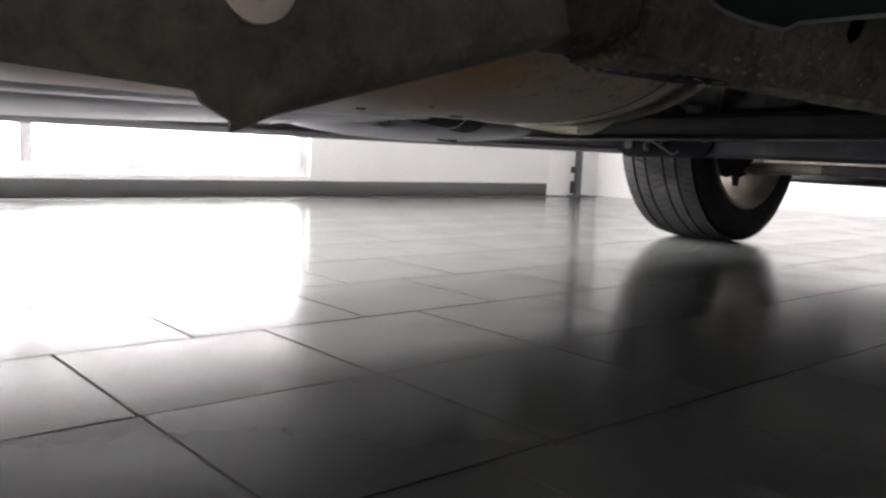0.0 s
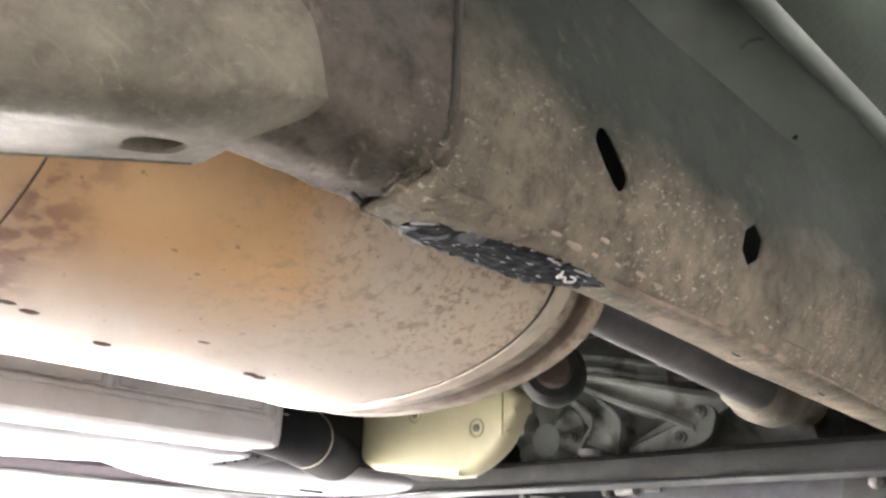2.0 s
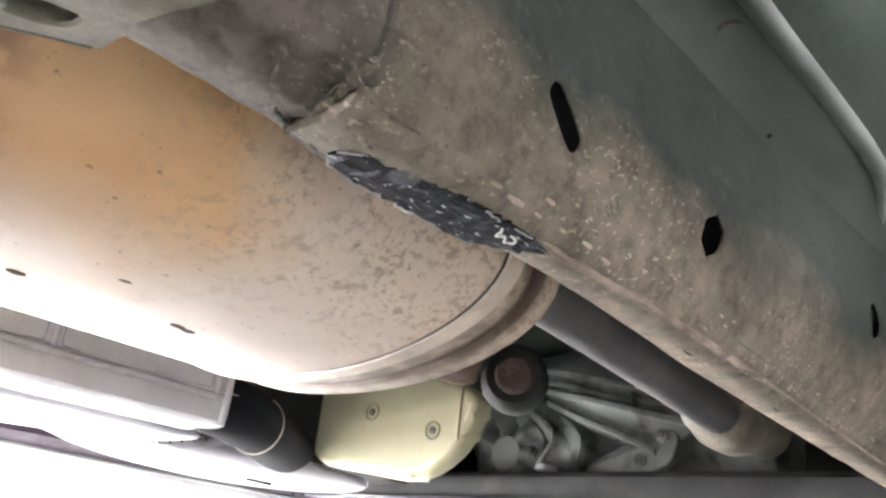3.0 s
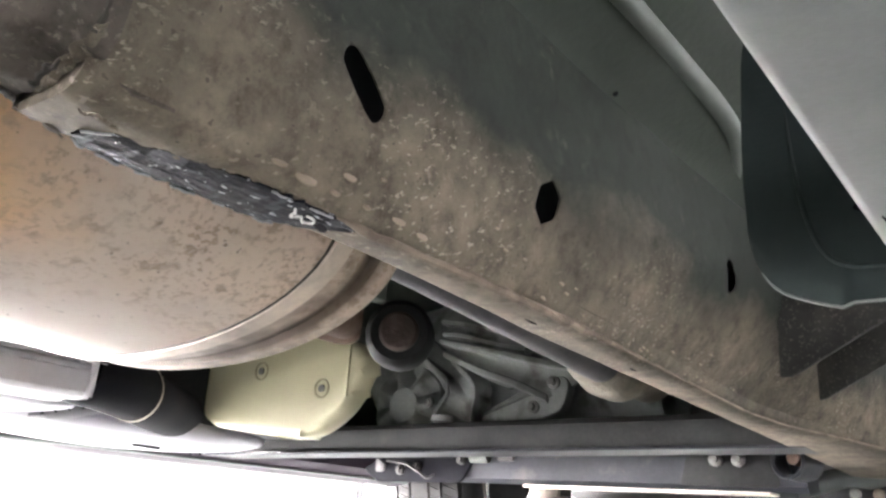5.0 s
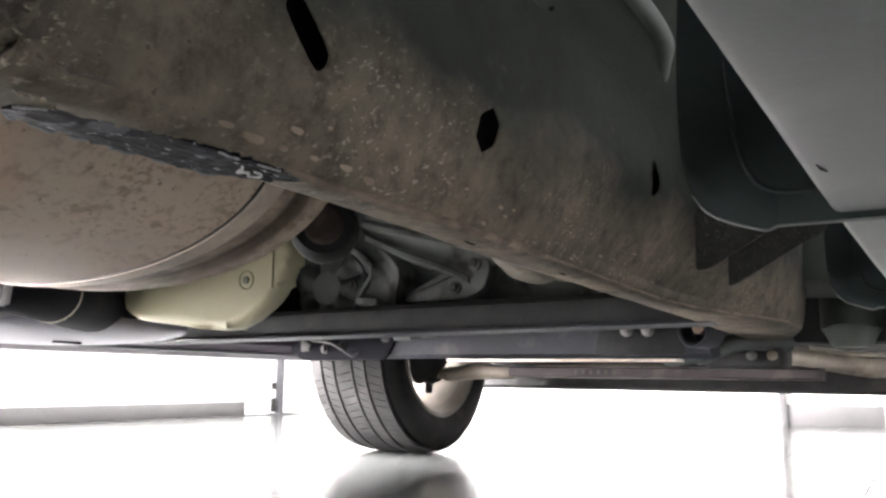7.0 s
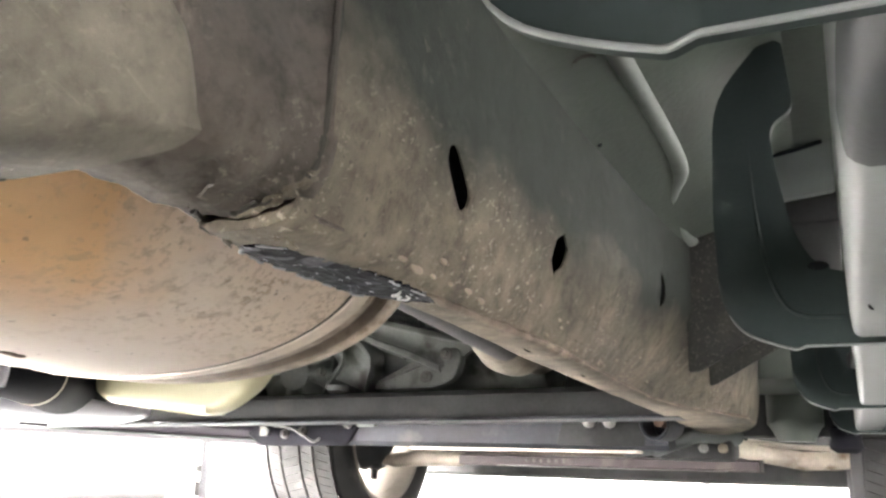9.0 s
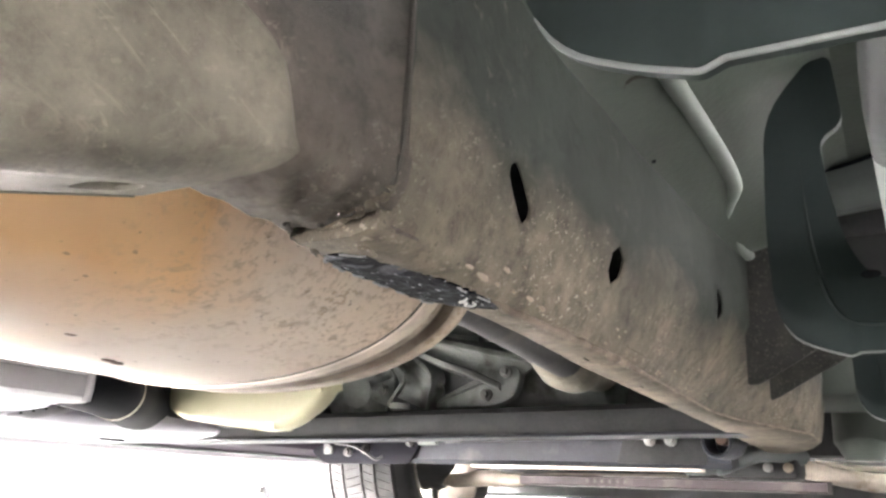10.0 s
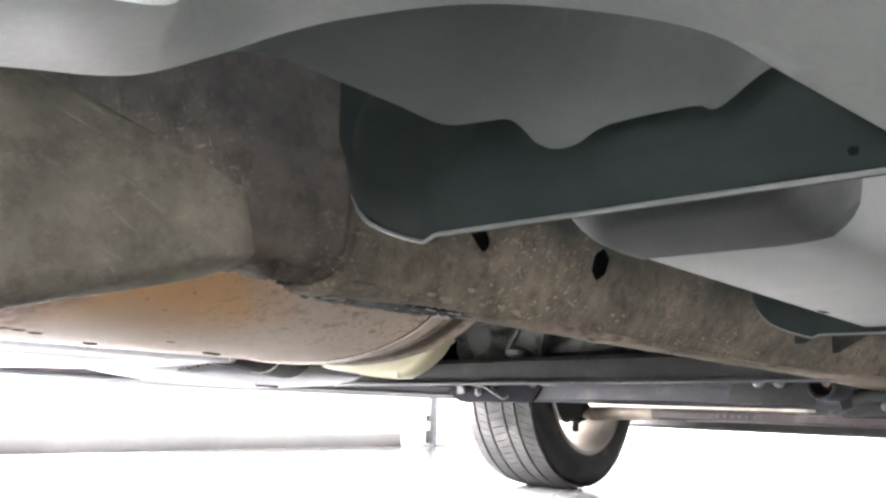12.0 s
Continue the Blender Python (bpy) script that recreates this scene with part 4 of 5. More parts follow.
# propeller shaft, joint and its flange
shaft = part("propeller_shaft", tube([(0.70, 0.495, 0.482), (0.86, 0.50, 0.476), (1.30, 0.515, 0.458)], 0.031, 24), material("dusty_dark_shaft", (0.15, 0.148, 0.155), 0.55, spec=0.3, scale=9, fine=160, bump=0.1, stain=(0.19, 0.18, 0.17), stain_scale=12), car, "dull dark grey propeller shaft")
part("shaft_flange", turned([(0.0325, -0.135), (0.036, -0.128), (0.047, -0.100), (0.050, -0.094), (0.050, -0.075), (0.058, -0.055), (0.061, -0.045), (0.061, 0.000), (0.054, 0.006), (0.052, 0.030), (0.045, 0.034), (0.045, 0.12)], frame_of((1.40, 0.53, 0.474), (0, 1, 0), (0, 0, 1)), 30), material("dusty_cast_iron", (0.27, 0.245, 0.20), 0.65, 0.1, dark=0.6, light=1.4, scale=18, fine=160, bump=0.5, stain=(0.36, 0.33, 0.27), stain_scale=26), shaft, "dusty cast flange with worn edges")
m = frame_of((1.12, 0.757, 0.478), (0.7, -1, 0), (0, 0, 1))
joint = part("universal_joint", turned([(0.024, -0.06), (0.046, -0.05), (0.052, -0.01), (0.050, 0.016), (0.042, 0.026), (0.030, 0.026)], m, 28), M_BLACK, car, "black joint yoke")
part("bearing_cap", turned([(0.030, 0.02), (0.029, 0.031), (0.025, 0.034)], m, 24), material("dull_red_brown_cap", (0.085, 0.058, 0.050), 0.7, scale=30, fine=160, bump=0.3, stain=(0.13, 0.10, 0.085), stain_scale=30), joint, "dull red-brown bearing cap")
part("exhaust_flange", prism(rounded([(-0.045, -0.030), (0.030, -0.052), (0.060, -0.048), (0.062, 0.035), (-0.05, 0.05)], 0.014), frame_of((0.99, 0.79, 0.490), (0.3, -1, 0), (0, 0, 1)), 0.012, 0.002), M_RUST, car, "rust-brown exhaust flange plate")

# cream plastic cover
o = [(1.298, 0.52), (1.296, 0.43), (1.272, 0.378), (1.235, 0.357), (1.03, 0.334), (0.975, 0.341), (0.915, 0.380), (0.888, 0.424), (0.872, 0.466), (0.905, 0.492), (1.0, 0.520)]
cover = part("cover", prism(rounded(o, [0.0, 0.03, 0.03, 0.02, 0.03, 0.03, 0.03, 0.02, 0.012, 0.01, 0.02]), frame_of((1.18, 0, 0), (0, 1, 0), (0, 0, 1)), 0.05, 0.014), M_CREAM, car, "cream plastic cover with two recessed screws", 50)
for y, z in ((1.116, 0.452), (0.964, 0.416)):
    m = frame_of((1.181, y, z), (0, -1, 0), (0, 0, 1))
    s = part("screw_recess", turned([(0.0165, 0.0), (0.0165, 0.003), (0.0145, 0.003), (0.0125, -0.001), (0.006, -0.001)], m, 22), material("dull_cream_recess", (0.34, 0.31, 0.20), 0.5, scale=40, fine=200), cover, "sunken ring")
    part("screw", turned([(0.007, 0.0), (0.007, 0.004), (0.004, 0.005)], m, 6), M_BOLT, s, "steel screw head")
part("cover_rib", box((1.176, 0.905, 0.40), (1.181, 0.909, 0.485), 0.001), M_CREAM, cover)

# transfer case of ribbed cast aluminium
case = part("transfer_case", loft([[(1.725 + r * 1.0 * math.cos(a), y, z + r * math.sin(a)) for a in [2 * math.pi * k / 28 for k in range(28)]] for y, r, z in
            ((1.26, 0.05, 0.52), (1.24, 0.11, 0.53), (1.12, 0.145, 0.545), (1.02, 0.152, 0.55), (0.94, 0.145, 0.545), (0.86, 0.125, 0.535), (0.76, 0.11, 0.52), (0.66, 0.10, 0.505), (0.56, 0.085, 0.49), (0.54, 0.03, 0.48))]), M_CAST, car, "ribbed cast aluminium transfer case with oily dust", 50)
m = frame_of((1.570, 1.092, 0.446), (0, -1, 0), (0, 0, 1))
bell = part("bell", turned([(0.012, 0.014), (0.036, 0.012), (0.040, 0.000), (0.060, -0.040), (0.076, -0.044), (0.082, -0.012), (0.086, -0.012), (0.088, -0.02), (0.088, -0.09)], m, 40), M_CAST, case, "round webbed end cover")
rings = []
for r, peak, dip in ((0.032, 0.013, 0.010), (0.045, 0.012, -0.004), (0.065, 0.009, -0.018), (0.074, 0.005, -0.022), (0.081, 0.003, -0.018), (0.087, -0.002, -0.012), (0.090, -0.012, -0.014)):
    row = []
    for k in range(84):
        f = (1 - abs((k % 12) / 6 - 1)) ** 1.6
        a = 2 * math.pi * k / 84
        row.append((r * math.cos(a), r * math.sin(a), dip + (peak - dip) * (1 - f)))
    rings.append(row)
w = loft(rings, caps=False)
bmesh.ops.transform(w, matrix=m, verts=w.verts)
part("pleat", w, M_CAST, bell, "fan of cast pleats", 25)
ribs = (([(1.58, 1.02, 0.625), (1.545, 0.92, 0.602), (1.57, 0.84, 0.588), (1.60, 0.70, 0.57)], 0.009), ([(1.56, 1.0, 0.592), (1.535, 0.93, 0.578), (1.56, 0.84, 0.556), (1.60, 0.70, 0.545)], 0.009),
               ([(1.55, 1.0, 0.575), (1.515, 0.86, 0.540), (1.535, 0.74, 0.512), (1.56, 0.66, 0.50)], 0.011), ([(1.545, 0.985, 0.546), (1.515, 0.88, 0.502), (1.53, 0.80, 0.474), (1.55, 0.745, 0.448)], 0.011),
               ([(1.55, 1.05, 0.60), (1.525, 1.02, 0.535), (1.51, 0.945, 0.478), (1.52, 0.975, 0.43), (1.53, 1.0, 0.40)], 0.011), ([(1.54, 0.96, 0.53), (1.515, 0.885, 0.47), (1.52, 0.89, 0.43), (1.53, 0.90, 0.40)], 0.010),
               ([(1.56, 0.80, 0.56), (1.545, 0.79, 0.53), (1.55, 0.79, 0.50)], 0.009))
lines = [smooth_path(pts, 6) for pts, r in ribs]
for p, (pts, r) in zip(lines, ribs):
    blade = loft([[q + Vector((x, 0, h * r)) for x, h in ((0.0, -0.35), (0.002, -0.6), (0.06, -1.3), (0.06, 1.3), (0.002, 0.6), (0.0, 0.35))] for q in p])
    part("rib", blade, M_CAST, case)
# cast skin between neighbouring ribs, a little sunken in the middle
for a, b in ((0, 1), (1, 2), (2, 3), (4, 5)):
    n = min(len(lines[a]), len(lines[b]))
    rows = [[lines[a][k].lerp(lines[b][k], h) + Vector((0.006 + 0.012 * math.sin(math.pi * h), 0, 0)) for h in (0, 0.25, 0.5, 0.75, 1)] for k in range(n)]
    part("skin", sheet(rows, 0.01, (1, 0, 0)), M_CAST, case, "cast skin between the ribs", 50)
ear = prism(rounded([(0.93, 0.408), (0.80, 0.466), (0.735, 0.505), (0.70, 0.48), (0.715, 0.428), (0.76, 0.410)], 0.018), frame_of((1.56, 0, 0), (0, 1, 0), (0, 0, 1)), 0.03, 0.005)
part("mounting_ear", ear, M_CAST, case, "cast mounting ear")
part("mounting_ear", prism(rounded([(0.80, 0.47), (0.80, 0.53), (0.825, 0.53), (0.83, 0.465)], 0.008), frame_of((1.555, 0, 0), (0, 1, 0), (0, 0, 1)), 0.03, 0.004), M_CAST, case)
for y, z, s in ((0.733, 0.478, 0.013), (0.776, 0.433, 0.013), (1.022, 0.449, 0.012), (0.822, 0.512, 0.009), (0.822, 0.482, 0.009)):
    bolt((1.556, y, z), (-1, 0, 0), s, case, label="dull steel flange bolt")
# pale colour on this nut stands for the window light on it
part("toothed_nut", turned([(0.021, 0.0), (0.021, 0.010), (0.012, 0.018)], frame_of((1.50, 0.945, 0.412), (1, 0, 0), (0, -1, 0)), 14), M_PALE_BIT, case, "toothed nut, coloured pale as if lit by the window")

# black crossmember with a welded lower flange
def slope(y):
    return -0.016 * (y - 0.35)


beam = bmesh.new()
ys = [0.27 + 0.1 * i for i in range(14)]
prof = [(1.455, 0.352), (1.448, 0.362), (1.448, 0.392), (1.456, 0.402), (1.50, 0.404), (1.52, 0.395), (1.52, 0.352)]
loft([[(x, y, z + slope(y)) for x, z in prof] for y in ys], bm=beam)
crossmember = part("crossmember", beam, M_BLACK, car, "wide black crossmember with a welded lower flange")
part("flange", loft([[(x, y, z + slope(y)) for x, z in ((1.438, 0.3465), (1.436, 0.349), (1.438, 0.3515), (1.53, 0.3515), (1.53, 0.3465))] for y in ys]), M_BEAM, crossmember, "thin grey flange")
bm = bmesh.new()
random.seed(7)
for i in range(46):
    y = 0.5 + 0.031 * i + random.uniform(-0.008, 0.008)
    box((1.4352, y - random.uniform(0.001, 0.003), 0.3460 + slope(y)), (1.442, y + random.uniform(0.001, 0.003), 0.3515 + slope(y)), 0.0008, 1, bm)
tagged(part("weld_spot", bm, M_BEAM, crossmember, "row of small weld spots"), kind="stuff")

# added plate, out of sight, keeps light from below off the case
part("closing_plate", loft([[(x, y, z + slope(y)) for x, z in ((1.525, 0.385), (1.525, 0.390), (1.756, 0.383), (1.756, 0.378))] for y in ys]), M_DEEP_BLACK, crossmember, "unseen plate added to block light under the case")

# painted rear beam with nuts and clamps
front_beam = part("front_beam", loft([[(x, y, z) for x, z in ((1.765, 0.302), (1.752, 0.312), (1.75, 0.372), (1.76, 0.385), (1.84, 0.39), (1.85, 0.31))] for y in (0.34, 0.45, 0.7, 1.0, 1.25, 1.31)]), M_BEAM, car, "blue-grey painted steel beam")
# pale strip stands for the bright reflection along the beam's lower edge
part("bottom_strip", box((1.742, 0.40, 0.2965), (1.80, 0.90, 0.3015), 0.001), M_STRAP, front_beam, "pale strip drawn for the reflection under the beam")
part("backing_plate", prism(rounded([(0.385, 0.309), (0.565, 0.309), (0.55, 0.37), (0.385, 0.376)], 0.006), frame_of((1.747, 0, 0), (0, 1, 0), (0, 0, 1)), 0.004, 0.001), M_BLACK, front_beam, "black bolted plate")
for y in (0.496, 0.454):
    bolt((1.745, y, 0.357), (-1, 0, 0), 0.0135, front_beam, "nut", "bright zinc flange nut")
clamp = part("clamp", prism(rounded([(1.345, 0.326), (1.30, 0.296), (1.06, 0.30), (1.03, 0.35), (1.10, 0.362), (1.29, 0.356)], 0.012), frame_of((1.742, 0, 0), (0, 1, 0), (0, 0, 1)), 0.008, 0.002), M_DEEP_BLACK, front_beam, "black clamp bracket with lugs")
part("tab", prism(rounded([(1.298, 0.353), (1.268, 0.335), (1.272, 0.320), (1.296, 0.318)], 0.004), frame_of((1.728, 0, 0), (0, 1, 0), (0, 0, 1)), 0.004, 0.001), M_DULL, clamp, "bent zinc tab")
bolt((1.74, 1.232, 0.325), (-1, 0, 0), 0.012, clamp, label="dull bolt head", mat=M_DULL)
bolt((1.738, 1.181, 0.332), (-1, 0, 0.3), 0.012, clamp, label="dull bolt head", mat=M_DULL)
bolt((1.738, 1.059, 0.350), (-1, 0, 0), 0.012, clamp, label="dull bolt head", mat=M_DULL)
part("wire", tube(smooth_path([(1.735, 1.27, 0.345), (1.73, 1.21, 0.338), (1.725, 1.17, 0.322), (1.73, 1.145, 0.308), (1.735, 1.13, 0.315)], 5), 0.003, 8), M_DULL, clamp, "thin bare wire")
part("tab", box((1.738, 0.925, 0.348), (1.746, 0.965, 0.362), 0.002), M_DULL, front_beam, "small bright tab")
part("pipe_stub", tube([(1.735, 1.03, 0.352), (1.735, 0.985, 0.353)], 0.010, 12), M_CAST, front_beam)

# suspension mount at the beam's end
em = frame_of((1.735, 0.333, 0.351), (0.35, 1, 0), (0, 0, 1)) @ Matrix.Rotation(math.pi, 4, "Y")
mount = part("arm_mount", turned([(0.025, 0.0), (0.030, 0.0), (0.032, 0.01), (0.032, 0.06), (0.029, 0.064), (0.025, 0.06), (0.025, 0.0)], em, 28, caps=False), M_BEAM, car, "grey bushing eye")
part("bush", turned([(0.004, 0.046), (0.012, 0.044), (0.013, 0.0)], em @ Matrix.Translation((0, 0.006, 0)), 20), M_RUST, mount, "rusty bush")
part("rubber", turned([(0.004, 0.02), (0.0252, 0.02), (0.0252, 0.002)], em, 22), M_DEEP_BLACK, mount, "black rubber in the eye")
part("lobe", tube(smooth_path([(1.79, 0.47, 0.306), (1.82, 0.42, 0.303), (1.84, 0.385, 0.309), (1.87, 0.34, 0.328), (1.92, 0.30, 0.342), (2.0, 0.24, 0.338)], 6), [0.009] * 4 + [0.017] * 8 + [0.025] * 19, 16, 0.75), M_PLASTIC, mount, "curved grey casting")
part("pocket", box((1.95, 0.24, 0.288), (2.10, 0.40, 0.335), 0.014), M_BLACK, mount, "black bracket")
for y in (0.30, 0.26):
    bolt((1.948, y, 0.314), (-1, 0, 0), 0.011, mount, label="dull bolt head", mat=M_RAIL if y < 0.28 else M_BOLT)
part("arm", loft([[(x + 0.03 * math.sin(a), y, z + h * math.cos(a)) for a in [2 * math.pi * k / 16 for k in range(16)]] for x, y, z, h in
     ((2.52, 0.40, 0.326, 0.022), (2.56, 0.34, 0.334, 0.026), (2.60, 0.28, 0.330, 0.026), (2.61, 0.20, 0.312, 0.024), (2.62, 0.12, 0.300, 0.025), (2.62, 0.04, 0.302, 0.024), (2.62, -0.03, 0.306, 0.02))]), M_ARM, car, "tan-painted lower suspension arm")
part("upper_web", loft([[(x + 0.02 * math.sin(a), y, z + h * math.cos(a)) for a in [2 * math.pi * k / 12 for k in range(12)]] for x, y, z, h in
     ((2.60, 0.26, 0.352, 0.006), (2.61, 0.16, 0.338, 0.007), (2.62, 0.04, 0.334, 0.007))]), M_ARM, car, "thin tan flange")
damper = part("damper", tube([(1.97, 0.115, 0.33), (1.97, 0.115, 0.36), (1.98, 0.115, 0.365), (1.98, 0.115, 0.56)], [0.035, 0.05, 0.056, 0.056], 22, up=(0, 1, 0)), M_PAN, car, "dusty grey-green damper body")
part("bump_stop", turned([(0.02, 0.0), (0.034, 0.01), (0.03, 0.03), (0.034, 0.05), (0.02, 0.06)], Matrix.Translation((2.05, 0.02, 0.31)), 18), M_DEEP_BLACK, damper, "black rubber bump stop")
part("mount_box", box((1.62, 0.05, 0.42), (1.9, 0.30, 0.58), 0.02), M_PAN, car, "grey-green suspension tower")

# steering rod, skid bar, front apron
rod = part("steering_rod", tube(smooth_path([(2.70, 1.58, 0.280), (2.69, 1.48, 0.276), (2.68, 1.40, 0.276), (2.67, 1.30, 0.286), (2.63, 1.18, 0.282), (2.58, 1.0, 0.292), (2.55, 0.6, 0.296)], 5), [0.019] * 8 + [0.024] * 5 + [0.028] * 5 + [0.022] * 4 + [0.013] * 9, 16), M_BOOT, car, "dull tan rubber-booted steering rod")
skid = part("skid_bar", loft([[(x, y, z) for x, z in ((2.40, 0.266), (2.395, 0.271), (2.395, 0.292), (2.41, 0.297), (2.55, 0.299), (2.55, 0.266))] for y in (0.22, 0.28, 0.6, 0.9, 1.02, 1.06)]), material("purple_brown_undertray", (0.038, 0.031, 0.032), 0.6, spec=0.2, scale=9, fine=160, stain=(0.062, 0.053, 0.050), stain_scale=14), car, "purple-brown dusty undertray")
part("edge", box((2.388, 0.36, 0.2950), (2.40, 0.80, 0.2975), 0.0008), M_DULL, skid, "dull bare edge")
part("edge", box((2.388, 0.30, 0.2645), (2.40, 0.94, 0.2668), 0.0008), M_DULL, skid, "dull bare edge")
# dark bits set on the face for the shade inside slots
for i in range(6):
    part("slot", box((2.3925, 0.735 + 0.022 * i, 0.277), (2.396, 0.743 + 0.022 * i, 0.287), 0.0008), M_GROOVE, skid, "small dark mark for a slot")
apron = part("front_apron", loft([[(x + 0.10 * abs(y - 0.75) ** 2, y, z) for x, z in ((3.26, 0.222), (3.24, 0.235), (3.26, 0.36), (3.34, 0.42), (3.36, 0.225))] for y in [-0.15 + 0.1 * i for i in range(19)]]), M_BLACK, car, "black plastic front apron")

# floor pan with pressed pads and a pipe
pan = part("floor_pan", loft([[(x, y, z) for y, z in ((-0.12, 0.580), (0.345, 0.580), (0.36, 0.590), (0.375, 0.69), (0.40, 0.705), (1.20, 0.705), (1.225, 0.69), (1.24, 0.565), (1.255, 0.552), (1.72, 0.552), (1.72, 0.60), (1.30, 0.60), (1.26, 0.74), (0.34, 0.74), (0.30, 0.60), (-0.12, 0.60))] for x in (-1.7, 0.0, 1.7, 3.4)]), M_PAN, car, "grey-green painted floor pan with a raised tunnel", 40)
rows = []
for i in range(46):
    x = 0.302 + 0.9 * i / 45
    t = rail_top(x) - 0.002
    y = rail_y(x)
    slant = [(x, y - 0.003 + (0.147 - y) * k / 6, t + 0.002 + (0.535 - t) * k / 6 + 0.0022 * math.sin(math.pi * k / 6) * math.sin(x * 16)) for k in range(7)]
    rows.append([(x, y + 0.004, t - 0.004), *slant, (x, 0.134, 0.541), (x, 0.120, 0.552), (x, 0.105, 0.566), (x, 0.08, 0.577), (x, 0.05, 0.583)])
part("pressing", sheet(rows, 0.003, (0, 0, 1)), M_PAN, pan, "rounded pressing above the rail", 60)
part("pipe", tube(smooth_path([(0.22, 0.168, 0.526), (0.40, 0.166, 0.528), (0.56, 0.163, 0.530), (0.68, 0.159, 0.530), (0.75, 0.158, 0.530), (0.80, 0.162, 0.530), (0.84, 0.175, 0.529), (0.872, 0.184, 0.527), (0.91, 0.188, 0.525), (0.98, 0.186, 0.523), (1.07, 0.176, 0.520), (1.17, 0.166, 0.518)], 6), 0.0080, 12, 0.75), M_PIPE, pan, "pale grey-green pipe bent round the mount")
# dark tube stands for the shade at the edge of a pressing
part("crease", tube(smooth_path([(0.5408, 0.1918, 0.5197), (0.5362, 0.1884, 0.5213), (0.5351, 0.1835, 0.5235), (0.5394, 0.1782, 0.5262), (0.5459, 0.1756, 0.5280), (0.5515, 0.1748, 0.5290)], 6), [0.0008] * 6 + [0.0020] * 18 + [0.0008] * 7, 8), M_GROOVE, pan, "dark line drawn for a pressed crease's shade")
part("plug", turned([(0.0022, 0.004), (0.0022, -0.002), (0.0015, -0.003)], Matrix.Translation((0.655, 0.2010, 0.5115)), 12), M_DEEP_BLACK, pan, "small black plug")
part("pan_wall", box((-1.6, 0.60, 0.46), (0.9, 0.62, 0.70), 0.004), M_PAN, pan)
part("cable", tube(smooth_path([(0.965, 0.215, 0.574), (0.935, 0.182, 0.574), (0.927, 0.14, 0.575), (0.90, 0.075, 0.575), (0.885, 0.04, 0.577)], 6), 0.0022, 6), M_DEEP_BLACK, pan, "thin black cable")
bow = [0.03 + 0.27 * k / 14 for k in range(15)]
part("crossmember", loft([[(0.895 + 0.35 * (y - 0.05) + dx, y, z) for dx, z in ((0.0, 0.584), (0.012, 0.569), (0.035, 0.560), (0.085, 0.556), (0.120, 0.562), (0.135, 0.584))] for y in bow]), M_PLASTIC, pan, "rounded dark grey-green crossmember", 50)
# black box added where only a dark gap lies
part("dark_box", box((1.06, 0.02, 0.545), (1.36, 0.27, 0.585), 0.008), M_BLACK, pan, "black box filling the dark gap behind the crossmember")


# outrigger plates on the rail
for x, o in ((1.014, [(0.192, 0.372), (0.179, 0.373), (0.10, 0.420), (0.085, 0.432), (0.085, 0.54), (0.192, 0.54)]),
             (1.149, [(0.186, 0.369), (0.177, 0.372), (0.08, 0.428), (0.075, 0.46), (0.10, 0.46), (0.186, 0.41)])):
    part("outrigger_plate", prism(rounded(o, 0.003), frame_of((x, 0, 0), (0, 1, 0), (0, 0, 1)), 0.005, 0.001), M_SPECKLED, rail, "speckled dusty black gusset plate")
bolt((1.028, 0.168, 0.425), (-1, 0, 0), 0.008, rail, label="small dusty bolt", mat=M_RAIL)

# running board: slab with a rounded rear end, hung on plastic brackets
def board_section(x, shrink=0.0):
    low = 0.355 + shrink
    wide = float(np.interp(x, (0.24, 0.255, 0.28, 0.34, 0.45, 0.58, 0.70, 0.90, 1.2, 2.4), (0.041, 0.0445, 0.0460, 0.0455, 0.0425, 0.039, 0.0355, 0.028, 0.016, -0.006))) - shrink
    r = 0.0055 + 0.024 * max(0.0, (0.300 - x) / 0.062) ** 2
    pts = [(wide + 0.002, 0.45), (wide + 0.001, low + r + 0.012), (wide, low + r), (wide - 0.13 * r, low + 0.5 * r), (wide - 0.5 * r, low + 0.13 * r), (wide - r, low), (-0.024, low), (-0.044, low + 0.0015), (-0.054, low + 0.009), (-0.062, low + 0.022),
           (-0.10, low + 0.027), (-0.13, low + 0.03), (-0.15, low + 0.045), (-0.15, 0.45)]
    return [(x, *p) for p in pts]


board = part("running_board", loft([board_section(x, s) for x, s in ((0.238, 0.006), (0.2392, 0.003), (0.242, 0.001), (0.247, 0.0), (0.255, 0.0), (0.265, 0.0), (0.28, 0.0), (0.295, 0.0), (0.315, 0.0), (0.34, 0.0), (0.39, 0.0), (0.45, 0.0), (0.53, 0.0), (0.6, 0.0), (0.75, 0.0), (0.9, 0.0), (1.2, 0.0), (1.4, 0.0), (2.0, 0.0), (2.36, 0.0))]), M_STEP, car, "grey plastic running board with a smooth underside", 45)
# darker sheet laid over the underside of the board's rear end
M_END_SHEET = material("dark_end_sheet", (0.026, 0.031, 0.031), 0.6, grit=0.2, scale=8, fine=260, bump=0.05)
rows = []
